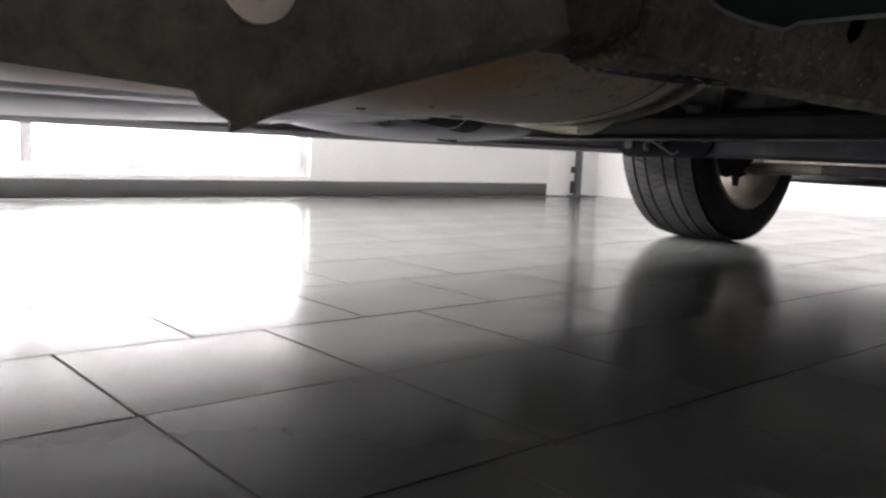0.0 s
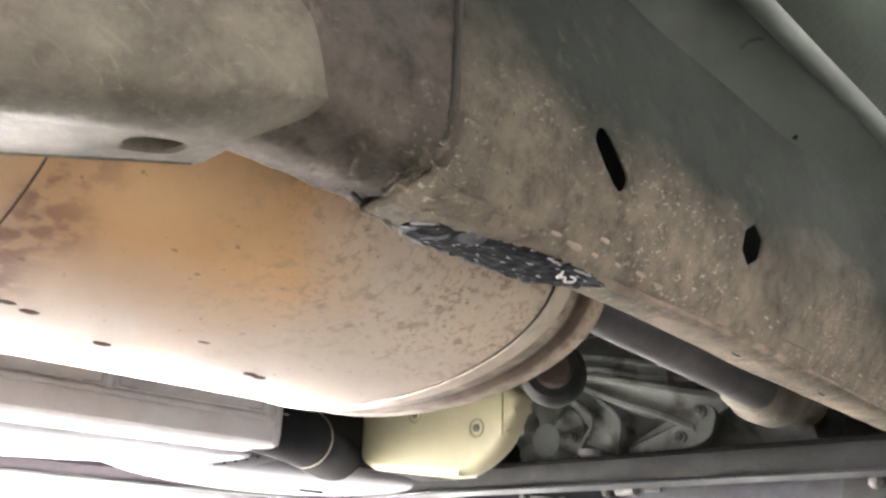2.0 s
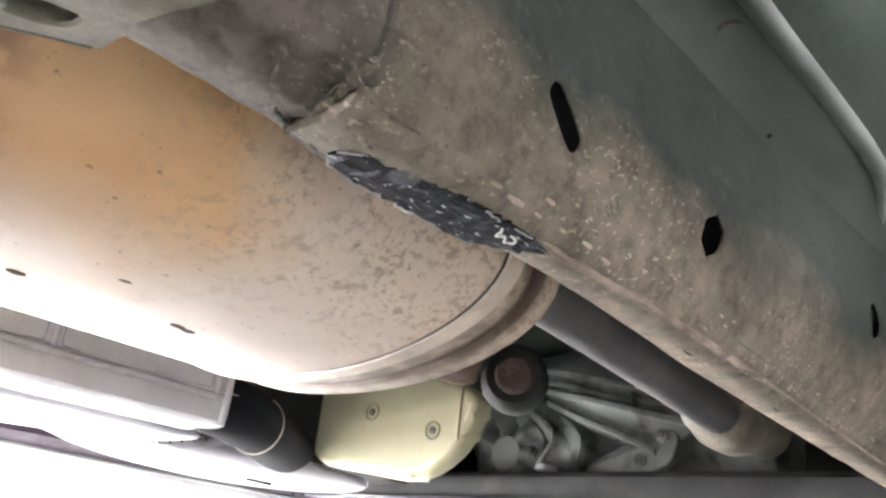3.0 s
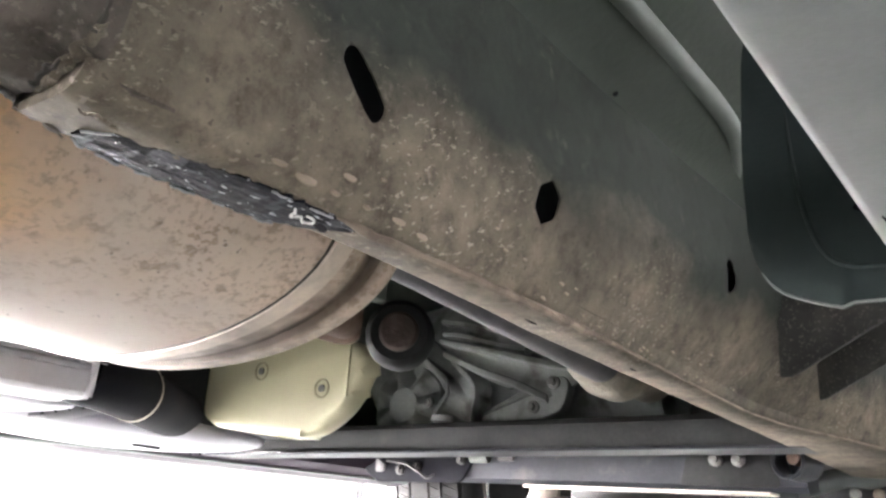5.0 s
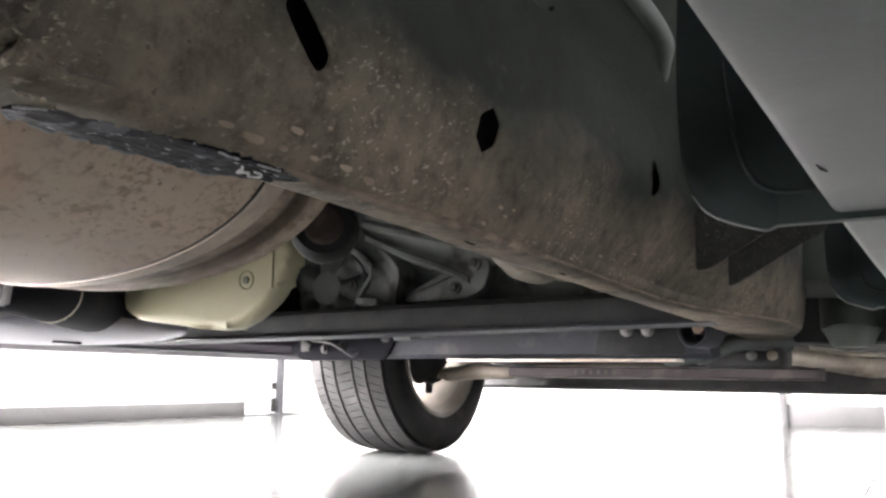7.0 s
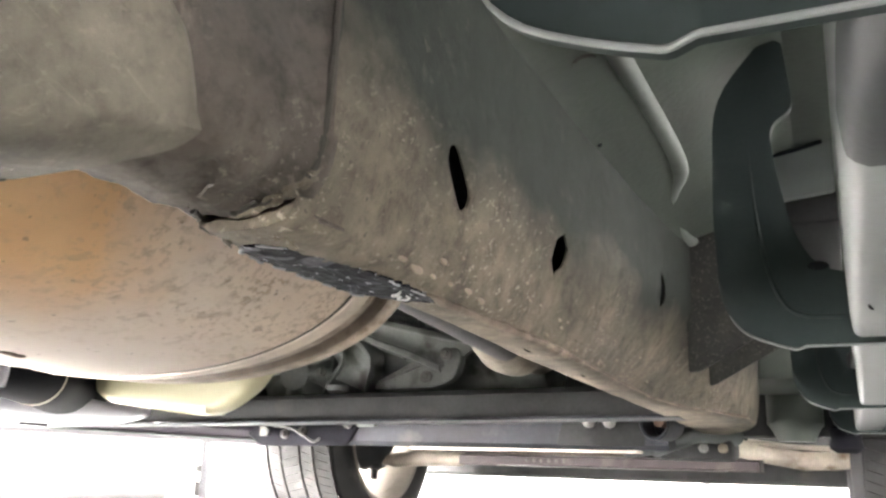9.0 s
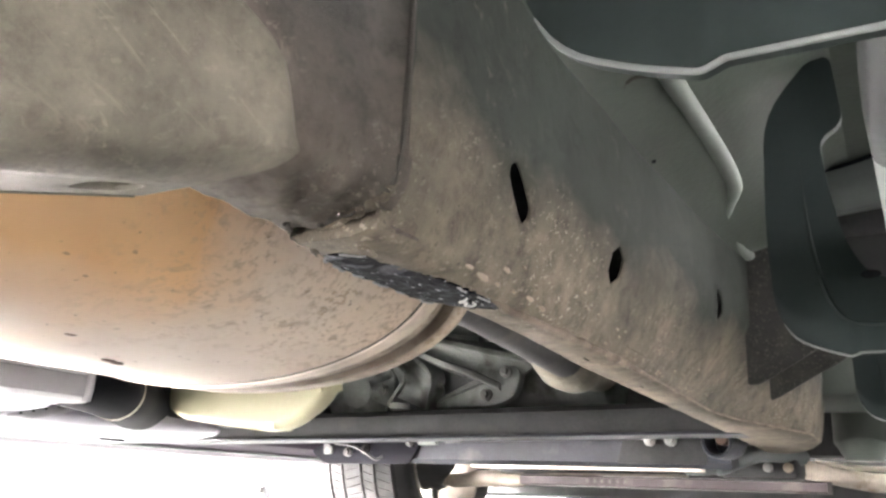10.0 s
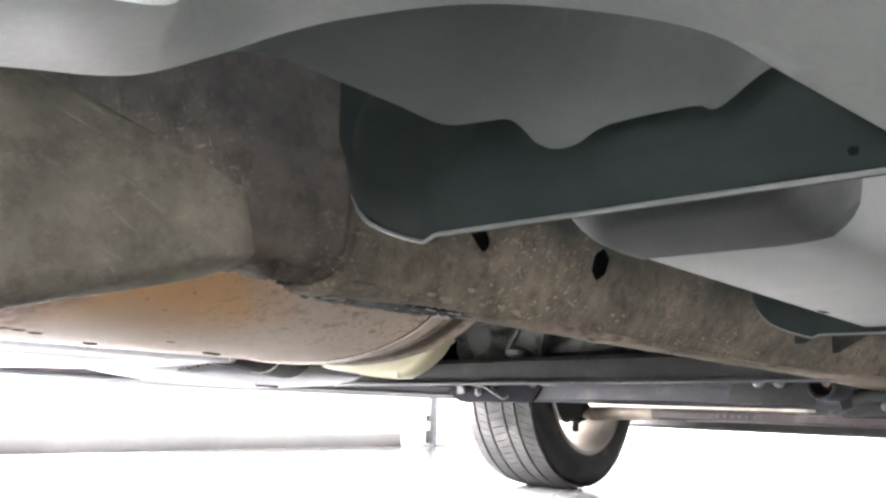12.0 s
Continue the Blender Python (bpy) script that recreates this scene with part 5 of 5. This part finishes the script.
for x, tuck in ((0.2375, 0.0062), (0.2388, 0.0032), (0.2415, 0.0011), *((e, 0.0) for e in (0.247, 0.255, 0.265, 0.275, 0.285, 0.293, 0.298, 0.303, 0.307, 0.310, 0.313, 0.315))):
    under = board_section(x, tuck)[5:11][::-1]
    stop = float(np.interp(x, (0.243, 0.295, 0.303, 0.308, 0.312, 0.315), (-0.072, -0.0580, -0.0550, -0.0510, -0.0455, -0.0360)))
    line = [under[-1][1] + (stop - under[-1][1]) * k / 14 for k in range(15)]
    rows.append([Vector(p) + Vector((0, 0.0009, -0.0006)) for p in board_section(x, tuck)[1:5]] + [Vector((x, y, float(np.interp(y, [p[1] for p in under], [p[2] for p in under])) - 0.0018)) for y in line])
part("pad", sheet(rows, 0.001, (0, 0, 1)), M_END_SHEET, board, "dark sheet under the board's end", 50)
for i, (x, left) in enumerate(((0.213, 0.131), (0.67, 0.121), (1.28, 0.094), (2.0, 0.05))):
    o = [(-0.15, 0.3505), (left - 0.051, 0.3500), (left - 0.058, 0.3478), (left - 0.062, 0.3478), (left - 0.014, 0.3605), (left - 0.001, 0.385), (left, 0.45), (left - 0.004, 0.538), (left - 0.040, 0.579), (left - 0.055, 0.579), (left - 0.060, 0.522), (left - 0.042, 0.512), (left - 0.045, 0.475), (left - 0.053, 0.43), (left - 0.066, 0.404), (left - 0.10, 0.395), (-0.15, 0.395)]
    if i == 0:
        o = [(-0.15, 0.3505), (left - 0.051, 0.3500), (left - 0.058, 0.3478), (left - 0.062, 0.3478), (left - 0.014, 0.3605), (left - 0.001, 0.385), (left, 0.45), (left, 0.56), (-0.15, 0.56)]
    o = [(-0.15, o[0][1]), (left - 0.056, o[1][1]), (left - 0.050, 0.3475), (left - 0.036, 0.3515)] + o[4:]
    r = [0, 0.001, 0.002, 0.010, 0.014, 0.014, 0.02, 0.03] + [0.012] * (len(o) - 8)
    out = rounded(o, r)
    rings = [[(x + 0.004, *p) for p in out]]
    for inset, swell in ((0.0, 0.0), (0.004, 0.0016), (0.009, 0.0032), (0.015, 0.0043), (0.021, 0.0047)):
        ring = []
        for p in out:
            low = min(1, max(0.0, (0.400 - p[1]) / 0.045)) if p[0] > -0.14 else 0.0
            q = Vector(p) + Vector((-min(1, max(0.0, (p[0] - left + 0.06) / 0.06)), low)) * inset * low
            ring.append((x - swell, q.x, q.y))
        rings.append(ring)
    br = part("step_bracket", loft(rings), M_BRACKET, car, "dark grey-green plastic step bracket")
    if i == 0:
        part("boss", turned([(0.037, 0.0005), (0.034, -0.0008), (0.026, -0.0020), (0.014, -0.0027), (0.001, -0.0029)], frame_of((x - 0.0045, 0.085, 0.397), (0, 1, 0), (0, 0, 1)) @ Matrix.Diagonal((1, 0.72, 1, 1)), 40), M_BRACKET, br)
    # black discs on the brackets stand for the dark inside holes
    if i == 0:
        part("hole", turned([(0.0015, 0.0), (0.0011, -0.0004), (0.0003, -0.0004)], frame_of((x - 0.0044, -0.0760, 0.3562), (0, 1, 0), (0, 0, 1)), 12), M_DEEP_BLACK, br, "small black disc for a hole")
    if i == 1:
        part("hole", turned([(0.0045, 0.0), (0.0036, -0.0005), (0.0005, -0.0005)], frame_of((x - 0.0048, 0.054, 0.4045), (0, 1, 0), (0, 0, 1)) @ Matrix.Diagonal((1.5, 0.7, 1, 1)), 14), M_DEEP_BLACK, br, "small dark mark for a slot")
    if i:
        rib = smooth_path([(x - 0.0045, left - 0.027, 0.505), (x - 0.0045, left - 0.029, 0.45), (x - 0.0045, left - 0.034, 0.408), (x - 0.0045, left - 0.042, 0.382), (x - 0.0045, left - 0.054, 0.371), (x - 0.0045, left - 0.076, 0.369), (x - 0.0045, left - 0.11, 0.369)], 6)
        part("rib", tube(rib, [0.0016 * min(1, 0.1 + n / 12) for n in range(len(rib))], 10, up=(1, 0, 0)), M_BRACKET, br)
    # pale tube paints the bright line that floor light makes here
    rim = [Vector((x - 0.001, *p)) for p in itertools.takewhile(lambda q: q[1] < 0.378, out)]
    part("lip", tube(rim, [0.0009 * min(1, 0.25 + (len(rim) - 1 - n) / 4) for n in range(len(rim))], 8, up=(1, 0, 0)), M_STEP, br, "pale lip coloured for light off the floor")

# moulded rear end of the running board, hollow beneath, with a wavy inner edge
edge = smooth_path([(-0.20, 0.10, 0.372), (-0.05, 0.09, 0.364), (0.03, 0.083, 0.3635), (0.060, 0.080, 0.3675), (0.085, 0.079, 0.374), (0.112, 0.079, 0.390), (0.135, 0.079, 0.3965), (0.161, 0.076, 0.3955), (0.178, 0.065, 0.390), (0.190, 0.054, 0.3842),
                    (0.195, 0.040, 0.3838), (0.197, 0.031, 0.3835), (0.198, 0.026, 0.3802), (0.198, 0.019, 0.3728), (0.198, 0.0115, 0.3695), (0.198, 0.003, 0.3698), (0.198, -0.004, 0.373), (0.198, -0.012, 0.3742), (0.198, -0.036, 0.3742), (0.198, -0.041, 0.372), (0.198, -0.046, 0.373), (0.20, -0.06, 0.382), (0.20, -0.09, 0.388), (0.20, -0.15, 0.389)], 4)
rows = [[], [], [], [], [], []]
soft = [sum((edge[min(max(j, 0), len(edge) - 1)] for j in range(k - 14, k + 15)), Vector()) / 29 for k in range(len(edge))]
for k, p in enumerate(edge):
    s = k / (len(edge) - 1)
    turn = min(1, max(0, (s - 0.40) / 0.25))
    out = Vector((-0.12 - 0.78 * turn, -1 + 0.45 * turn, 0)).normalized()
    for r, (w, h, q) in zip(rows, ((0.0, 0.0, 0), (0.002, 0.010, 0.35), (0.010, 0.024, 1.0), (0.030, 0.034, 1), (0.055, 0.037, 1), (0.075, 0.037, 1))):
        r.append(p.lerp(soft[k], q) + out * w + Vector((0, 0, h + 0.045 * q * math.exp(-((s - 0.84) / 0.08) ** 2))))
cap = part("board_end", sheet(rows, 0.003, (0, 0, 1)), M_PLASTIC, board, "grey-green moulded hollow board end", 50)
arch = smooth_path([(-0.20, 0.101, 0.371), (-0.05, 0.091, 0.363), (0.03, 0.084, 0.3625), (0.060, 0.081, 0.3665), (0.085, 0.079, 0.3730), (0.104, 0.070, 0.3830), (0.115, 0.050, 0.389), (0.120, 0.027, 0.389), (0.131, -0.004, 0.388), (0.145, -0.032, 0.3835), (0.163, -0.055, 0.378), (0.180, -0.069, 0.3685), (0.200, -0.086, 0.3565), (0.209, -0.094, 0.351)], 5)
rows = [[], [], [], [], []]
for i, p in enumerate(arch):
    d = arch[min(i + 7, len(arch) - 1)] - arch[max(i - 7, 0)]
    out = Vector((d.y, -d.x, 0)).normalized()
    for r, (w, h) in zip(rows, ((-0.004, 0.014), (-0.001, 0.004), (0.001, 0.0), (0.012, -0.002), (0.05, 0.002))):
        r.append(p + out * w + Vector((0, 0, h)))
# lip coloured paler than the board for the light it catches
part("outer_lip", sheet(rows, 0.003, (0, 0, 1)), material("lit_grey_plastic", (0.27, 0.29, 0.28), 0.42, grit=0.2, scale=7, fine=300, bump=0.05, stain=(0.36, 0.37, 0.36), stain_scale=9, stain_from=0.58), board, "smooth grey outer lip, coloured paler for near-side light", 50)
part("chip", turned([(0.0035, 0), (0.002, -0.0008)], Matrix.Translation((0.1730, 0.0690, 0.3985)) @ Matrix.Rotation(0.35, 4, "X"), 10), M_CHALK, board, "small white chip")
part("slit", tube([(0.549, 0.0318, 0.3548), (0.557, 0.0305, 0.3547), (0.564, 0.0287, 0.3548)], [0.0004, 0.0010, 0.0004], 6), M_DEEP_BLACK, board, "short dark tick")

# far side: ribbed shield, sleeve, trays and sill
shield2 = part("side_shield", loft([[(x, y, z) for y, z in ((1.015, 0.343), (1.003, 0.350), (1.003, 0.378), (1.008, 0.381), (1.008, 0.386), (1.001, 0.389), (1.001, 0.43), (1.05, 0.45), (1.10, 0.43), (1.10, 0.343))] for x in (-1.2, 0.0, 0.4, 0.786, 0.796)]), M_SILVER, car, "pale silver ribbed side shield")
part("bead", tube([(-1.2, 1.0035, 0.3835), (0.4, 1.0035, 0.3835), (0.784, 1.0035, 0.3835)], 0.0048, 10), M_SILVER, shield2, "rounded pressed bead")
part("bead", tube([(0.789, 1.004, 0.345), (0.790, 1.002, 0.36), (0.790, 1.001, 0.43)], 0.0055, 10, up=(0, 1, 0)), M_SILVER, shield2, "rounded end bead")
for x in (-0.30, 0.12, 0.536, 0.772):
    part("rib", tube([(x, 1.0015, 0.386), (x, 1.0005, 0.40), (x, 1.0005, 0.432)], 0.0052, 10, up=(0, 1, 0)), M_SILVER, shield2)
    for e in (-0.011, 0.011):
        part("groove", tube(smooth_path([(x + e, 1.0012, 0.432), (x + e, 1.0012, 0.396), (x + e * 1.5, 1.0012, 0.3915), (x + e * 3.2, 1.0012, 0.3905)], 4), 0.0012, 6, up=(0, 1, 0)), M_TRAY, shield2, "soft pressed panel border")
way = smooth_path([(0.790, 1.052, 0.385), (0.87, 1.085, 0.382), (0.96, 1.145, 0.379), (1.08, 1.245, 0.377), (1.22, 1.345, 0.378), (1.38, 1.43, 0.382)], 5)
sleeve = part("sleeve", tube(way, [0.046] + [0.049] * (len(way) - 2) + [0.045], 24, 0.93), M_DEEP_BLACK, car, "black rubber sleeve")
part("ring", tube([way[9], way[9] + Vector((0.004, 0.0015, 0))], 0.0505, 24, 0.93), M_STRAP, sleeve, "thin pale wire ring")


def bulge(name, x0, x1, y0, y1, z, deep, label):
    """A shallow pan that hangs down in the middle."""
    rings = []
    for i in range(15):
        s = i / 14
        f = math.sin(math.pi * min(1, max(0.02, s * 0.92 + 0.04))) ** 0.5
        rings.append([(x0 + (x1 - x0) * s, (y0 + y1) / 2 + (y1 - y0) / 2 * math.cos(a) * f, z - deep * f * max(0, -math.sin(a)) + 0.05 * max(0, math.sin(a))) for a in [2 * math.pi * k / 24 for k in range(24)]])
    return part(name, loft(rings), M_TRAY, car, label, 60)


tray = bulge("under_tray", -0.9, 0.92, 1.12, 1.52, 0.362, 0.047, "pale grey plastic under-tray")
tray2 = bulge("under_tray", 0.74, 1.42, 1.25, 1.56, 0.352, 0.042, "pale grey plastic under-tray with a slit")
part("slit", tube([(1.09, 1.33, 0.3150), (1.15, 1.335, 0.3140)], 0.0028, 6), M_DEEP_BLACK, tray2, "dark slit")
# scalloped front rim of the tray with a row of small dark teeth
low = smooth_path([(0.8430, 1.246, 0.3292), (0.897, 1.246, 0.3334), (0.9518, 1.246, 0.3481), (1.016, 1.246, 0.3664)], 5)
high = smooth_path([(0.8425, 1.244, 0.3353), (0.8945, 1.243, 0.3479), (0.9497, 1.243, 0.3612), (0.990, 1.244, 0.3715)], 5)
teeth = part("clip_strip", sheet([low, [a.lerp(b, 0.5) + Vector((0, -0.003, 0)) for a, b in zip(low, high)], high], 0.004, (0, 1, 0)), M_SILVER, tray2, "pale scalloped rim", 50)
for k in range(2, len(high) - 1, 2):
    c = high[k] + Vector((0, -0.001, -0.0015))
    part("tooth", box(c - Vector((0.0022, 0.002, 0.0014)), c + Vector((0.0022, 0.002, 0.0014)), 0.0006), M_DEEP_BLACK, teeth)
part("far_rail", box((-1.4, 1.26, 0.36), (3.2, 1.36, 0.556), 0.004), M_BLACK, car, "black far chassis rail")
sill = part("far_sill", loft([[(x, y, z + 0.006 * max(0, 0.6 - x)) for y, z in ((1.60, 0.345), (1.63, 0.325), (1.70, 0.308), (1.74, 0.312), (1.76, 0.34), (1.76, 0.45), (1.60, 0.45))] for x in (-1.5, 0.0, 0.6, 1.2, 1.9, 2.26, 2.30)]), material("dark_plum_sill", (0.040, 0.028, 0.042), 0.5, spec=0.2, scale=6, fine=160, bump=0.05, stain=(0.065, 0.052, 0.062), stain_scale=8), car, "dark plum far sill")
part("sill_lip", tube(smooth_path([(-1.5, 1.630, 0.338), (0.0, 1.630, 0.330), (0.73, 1.631, 0.3245), (1.13, 1.632, 0.3215), (2.28, 1.632, 0.3215)], 5), 0.0042, 10), M_STEP, sill, "pale painted sill edge")
part("rear_pipe", tube(smooth_path([(-1.2, 1.30, 0.40), (-0.2, 1.52, 0.392), (0.4, 1.62, 0.388), (0.78, 1.66, 0.39)], 6), 0.012, 12), M_STEP, car, "pale pipe along the far side")
# box made taller than a tray to block light through the tunnel
part("engine_tray", box((2.0, 0.36, 0.40), (3.2, 1.30, 0.70), 0.02), M_BLACK, car, "black engine tray box, enlarged to block light")
part("wheel_arch", loft([[(2.73 + r * math.cos(a), y, 0.40 + r * math.sin(a)) for r, y in ((0.46, 1.40), (0.47, 1.40), (0.47, 1.80), (0.46, 1.80))] for a in [math.pi * k / 18 for k in range(19)]]), M_BLACK, car, "black wheel arch liner")

# near liner added to keep the space past the rail end dark
part("wheel_arch", loft([[(2.73 + r * math.cos(a), y, 0.40 + r * math.sin(a)) for r, y in ((0.44, -0.30), (0.46, -0.30), (0.46, 0.20), (0.44, 0.20))] for a in [math.pi * k / 18 for k in range(2, 18)]]), M_BLACK, car, "black wheel arch liner")

# two panels added to block bright gaps, not known parts
part("arch_apron", box((2.10, -0.34, 0.345), (2.13, 0.30, 0.62), 0.006), M_BLACK, car, "black panel added to close the bright gap by the wheel")
part("inner_panel", box((2.24, 0.06, 0.348), (2.26, 0.36, 0.60), 0.006), M_BLACK, car, "black panel added to block light past the rail end")


# wheels
def wheel(y, way):
    """A wheel whose inner face lies at y; way is +1 or -1, towards the car's outside."""
    R = 0.388
    m = Matrix.Translation((2.73, y, R)) @ Matrix.Rotation(radians(-90 * way), 4, "X") @ Matrix.Diagonal((1, 1, 1.28, 1))
    prof = [(0.262, 0.020), (0.268, 0.010), (0.262, 0.004), (0.250, 0.006), (0.243, 0.016), (0.232, 0.03), (0.226, 0.06), (0.222, 0.12), (0.226, 0.18), (0.24, 0.22), (0.255, 0.235), (0.24, 0.245), (0.215, 0.19), (0.212, 0.12), (0.215, 0.07), (0.23, 0.035)]
    top = part("wheel", turned(prof + prof[:1], m, 56, caps=False), M_RIM, car, "cream dusted alloy wheel rim")
    rub = [(0.248, 0.030), (0.262, 0.008), (0.285, 0.0), (0.318, -0.004), (0.345, 0.003), (0.365, 0.016), (0.364, 0.028), (0.3785, 0.05), (0.3785, 0.215), (0.364, 0.237), (0.365, 0.249), (0.345, 0.262), (0.318, 0.268), (0.285, 0.264), (0.262, 0.256), (0.248, 0.235)]
    tyre = part("tyre", turned(rub + rub[:1], m, 72, caps=False), M_TYRE, top, "black road tyre with four grooves")
    bm, blocks = bmesh.new(), 88
    for lo, hi, crown, skew in ((0.020, 0.061, 0.0030, 0.018), (0.068, 0.101, 0.0004, 0.014), (0.107, 0.158, 0.0, -0.016), (0.164, 0.197, 0.0004, 0.014), (0.204, 0.241, 0.0035, -0.018)):
        for k in range(blocks):
            vs = []
            for r in (0.374, R):
                for h, sk in ((lo, 0), (hi, skew / R)):
                    drop = crown if (h < 0.04 or h > 0.23) and r == R else 0.0
                    for e in (0.035, 0.965):
                        a = 2 * math.pi * (k + e) / blocks + sk
                        vs.append(bm.verts.new(((r - drop * 2.4) * math.cos(a), (r - drop * 2.4) * math.sin(a), h)))
            for q in ((4, 5, 7, 6), (0, 4, 6, 2), (1, 3, 7, 5), (0, 1, 5, 4), (2, 6, 7, 3)):
                bm.faces.new([vs[i] for i in q])
    bmesh.ops.transform(bm, matrix=m, verts=bm.verts)
    tagged(part("tread", bm, M_TYRE, tyre, "ribbed tread blocks", 30), kind="stuff")
    hub = part("hub", turned([(0.03, 0.20), (0.075, 0.20), (0.075, 0.17), (0.05, 0.10), (0.05, 0.02), (0.02, 0.01)], m, 28), M_RUST, top, "rusty hub")
    for k in range(6):
        bm = prism(rounded([(0.06, -0.026), (0.222, -0.020), (0.222, 0.020), (0.06, 0.026)], 0.006), m @ Matrix.Rotation(2 * math.pi * k / 6 + 0.2, 4, "Z") @ Matrix.Translation((0, 0, 0.185)), 0.03, 0.004)
        part("spoke", bm, M_RIM, top)
    part("brake_disc", turned([(0.05, 0.09), (0.14, 0.09), (0.14, 0.115), (0.05, 0.115)], m, 40), M_RUST, top, "rusty brake disc")
    if way > 0:
        k = part("knuckle", loft([[(2.66 + dx + r * math.cos(a), yy, zz + r * 1.1 * math.sin(a)) for a in [2 * math.pi * j / 16 for j in range(16)]] for dx, yy, zz, r in ((0.02, 1.44, 0.34, 0.03), (0.0, 1.47, 0.325, 0.06), (-0.01, 1.52, 0.32, 0.075), (0.03, 1.57, 0.34, 0.09))]), M_BLACK, hub, "black steering knuckle")
        part("knuckle_arm", tube(smooth_path([(2.62, 1.50, 0.29), (2.66, 1.49, 0.262), (2.71, 1.49, 0.258), (2.735, 1.49, 0.272)], 5), [0.02] * 8 + [0.013] * 8, 12), M_BLACK, hub, "black knuckle arm")
        part("ball_joint", turned([(0.006, -0.03), (0.012, -0.028), (0.014, 0.0), (0.018, 0.01), (0.012, 0.03)], Matrix.Translation((2.675, 1.50, 0.238)), 14), M_BLACK, hub)
    return top


wheel(1.466, 1)
wheel(0.004, -1)

# ---- floor tiles ----
T, TX = 0.303, 0.311
tile_mesh = None
rest = bmesh.new()
shift = {0: 0.191, 1: 0.388, -1: 0.193, 2: 0.25, -2: 0.10}
for r in range(-15, 11):
    y = 0.742 + r * T
    for c in range(-14, 26):
        x = shift.get(r, (r * 0.137) % TX) + c * TX
        if not (-4.0 < x < 7.3 and -4.0 < y < 3.75):
            continue
        if -0.6 < x < 4.4 and -0.2 < y < 3.4 and x - y < 3.2 and y - x < 2.6:
            if tile_mesh is None:
                tile_mesh = part("tile", box((0.0018, 0.0018, -0.010), (TX - 0.0018, T - 0.0018, 0.0), 0.0004, 1), M_TILE, ground, smooth=0).data
                tile_mesh.materials.append(M_GROUT)
                for face in tile_mesh.polygons:
                    face.material_index = 0 if face.normal.z > 0.99 else 1
                ob = scene.objects["tile"]
            else:
                ob = new("tile", tile_mesh)
                ob.parent = ground
            ob.location = (x, y, 0.0006 * random.random())
        else:
            vs = [rest.verts.new(v) for v in ((x + 0.002, y + 0.002, 0.0), (x + TX - 0.002, y + 0.002, 0.0), (x + TX - 0.002, y + T - 0.002, 0.0), (x + 0.002, y + T - 0.002, 0.0))]
            rest.faces.new(vs)
far_tiles = part("far_tiles", rest, M_TILE, ground, "glossy dark tiles farther off", smooth=0)
tagged(far_tiles, kind="stuff")
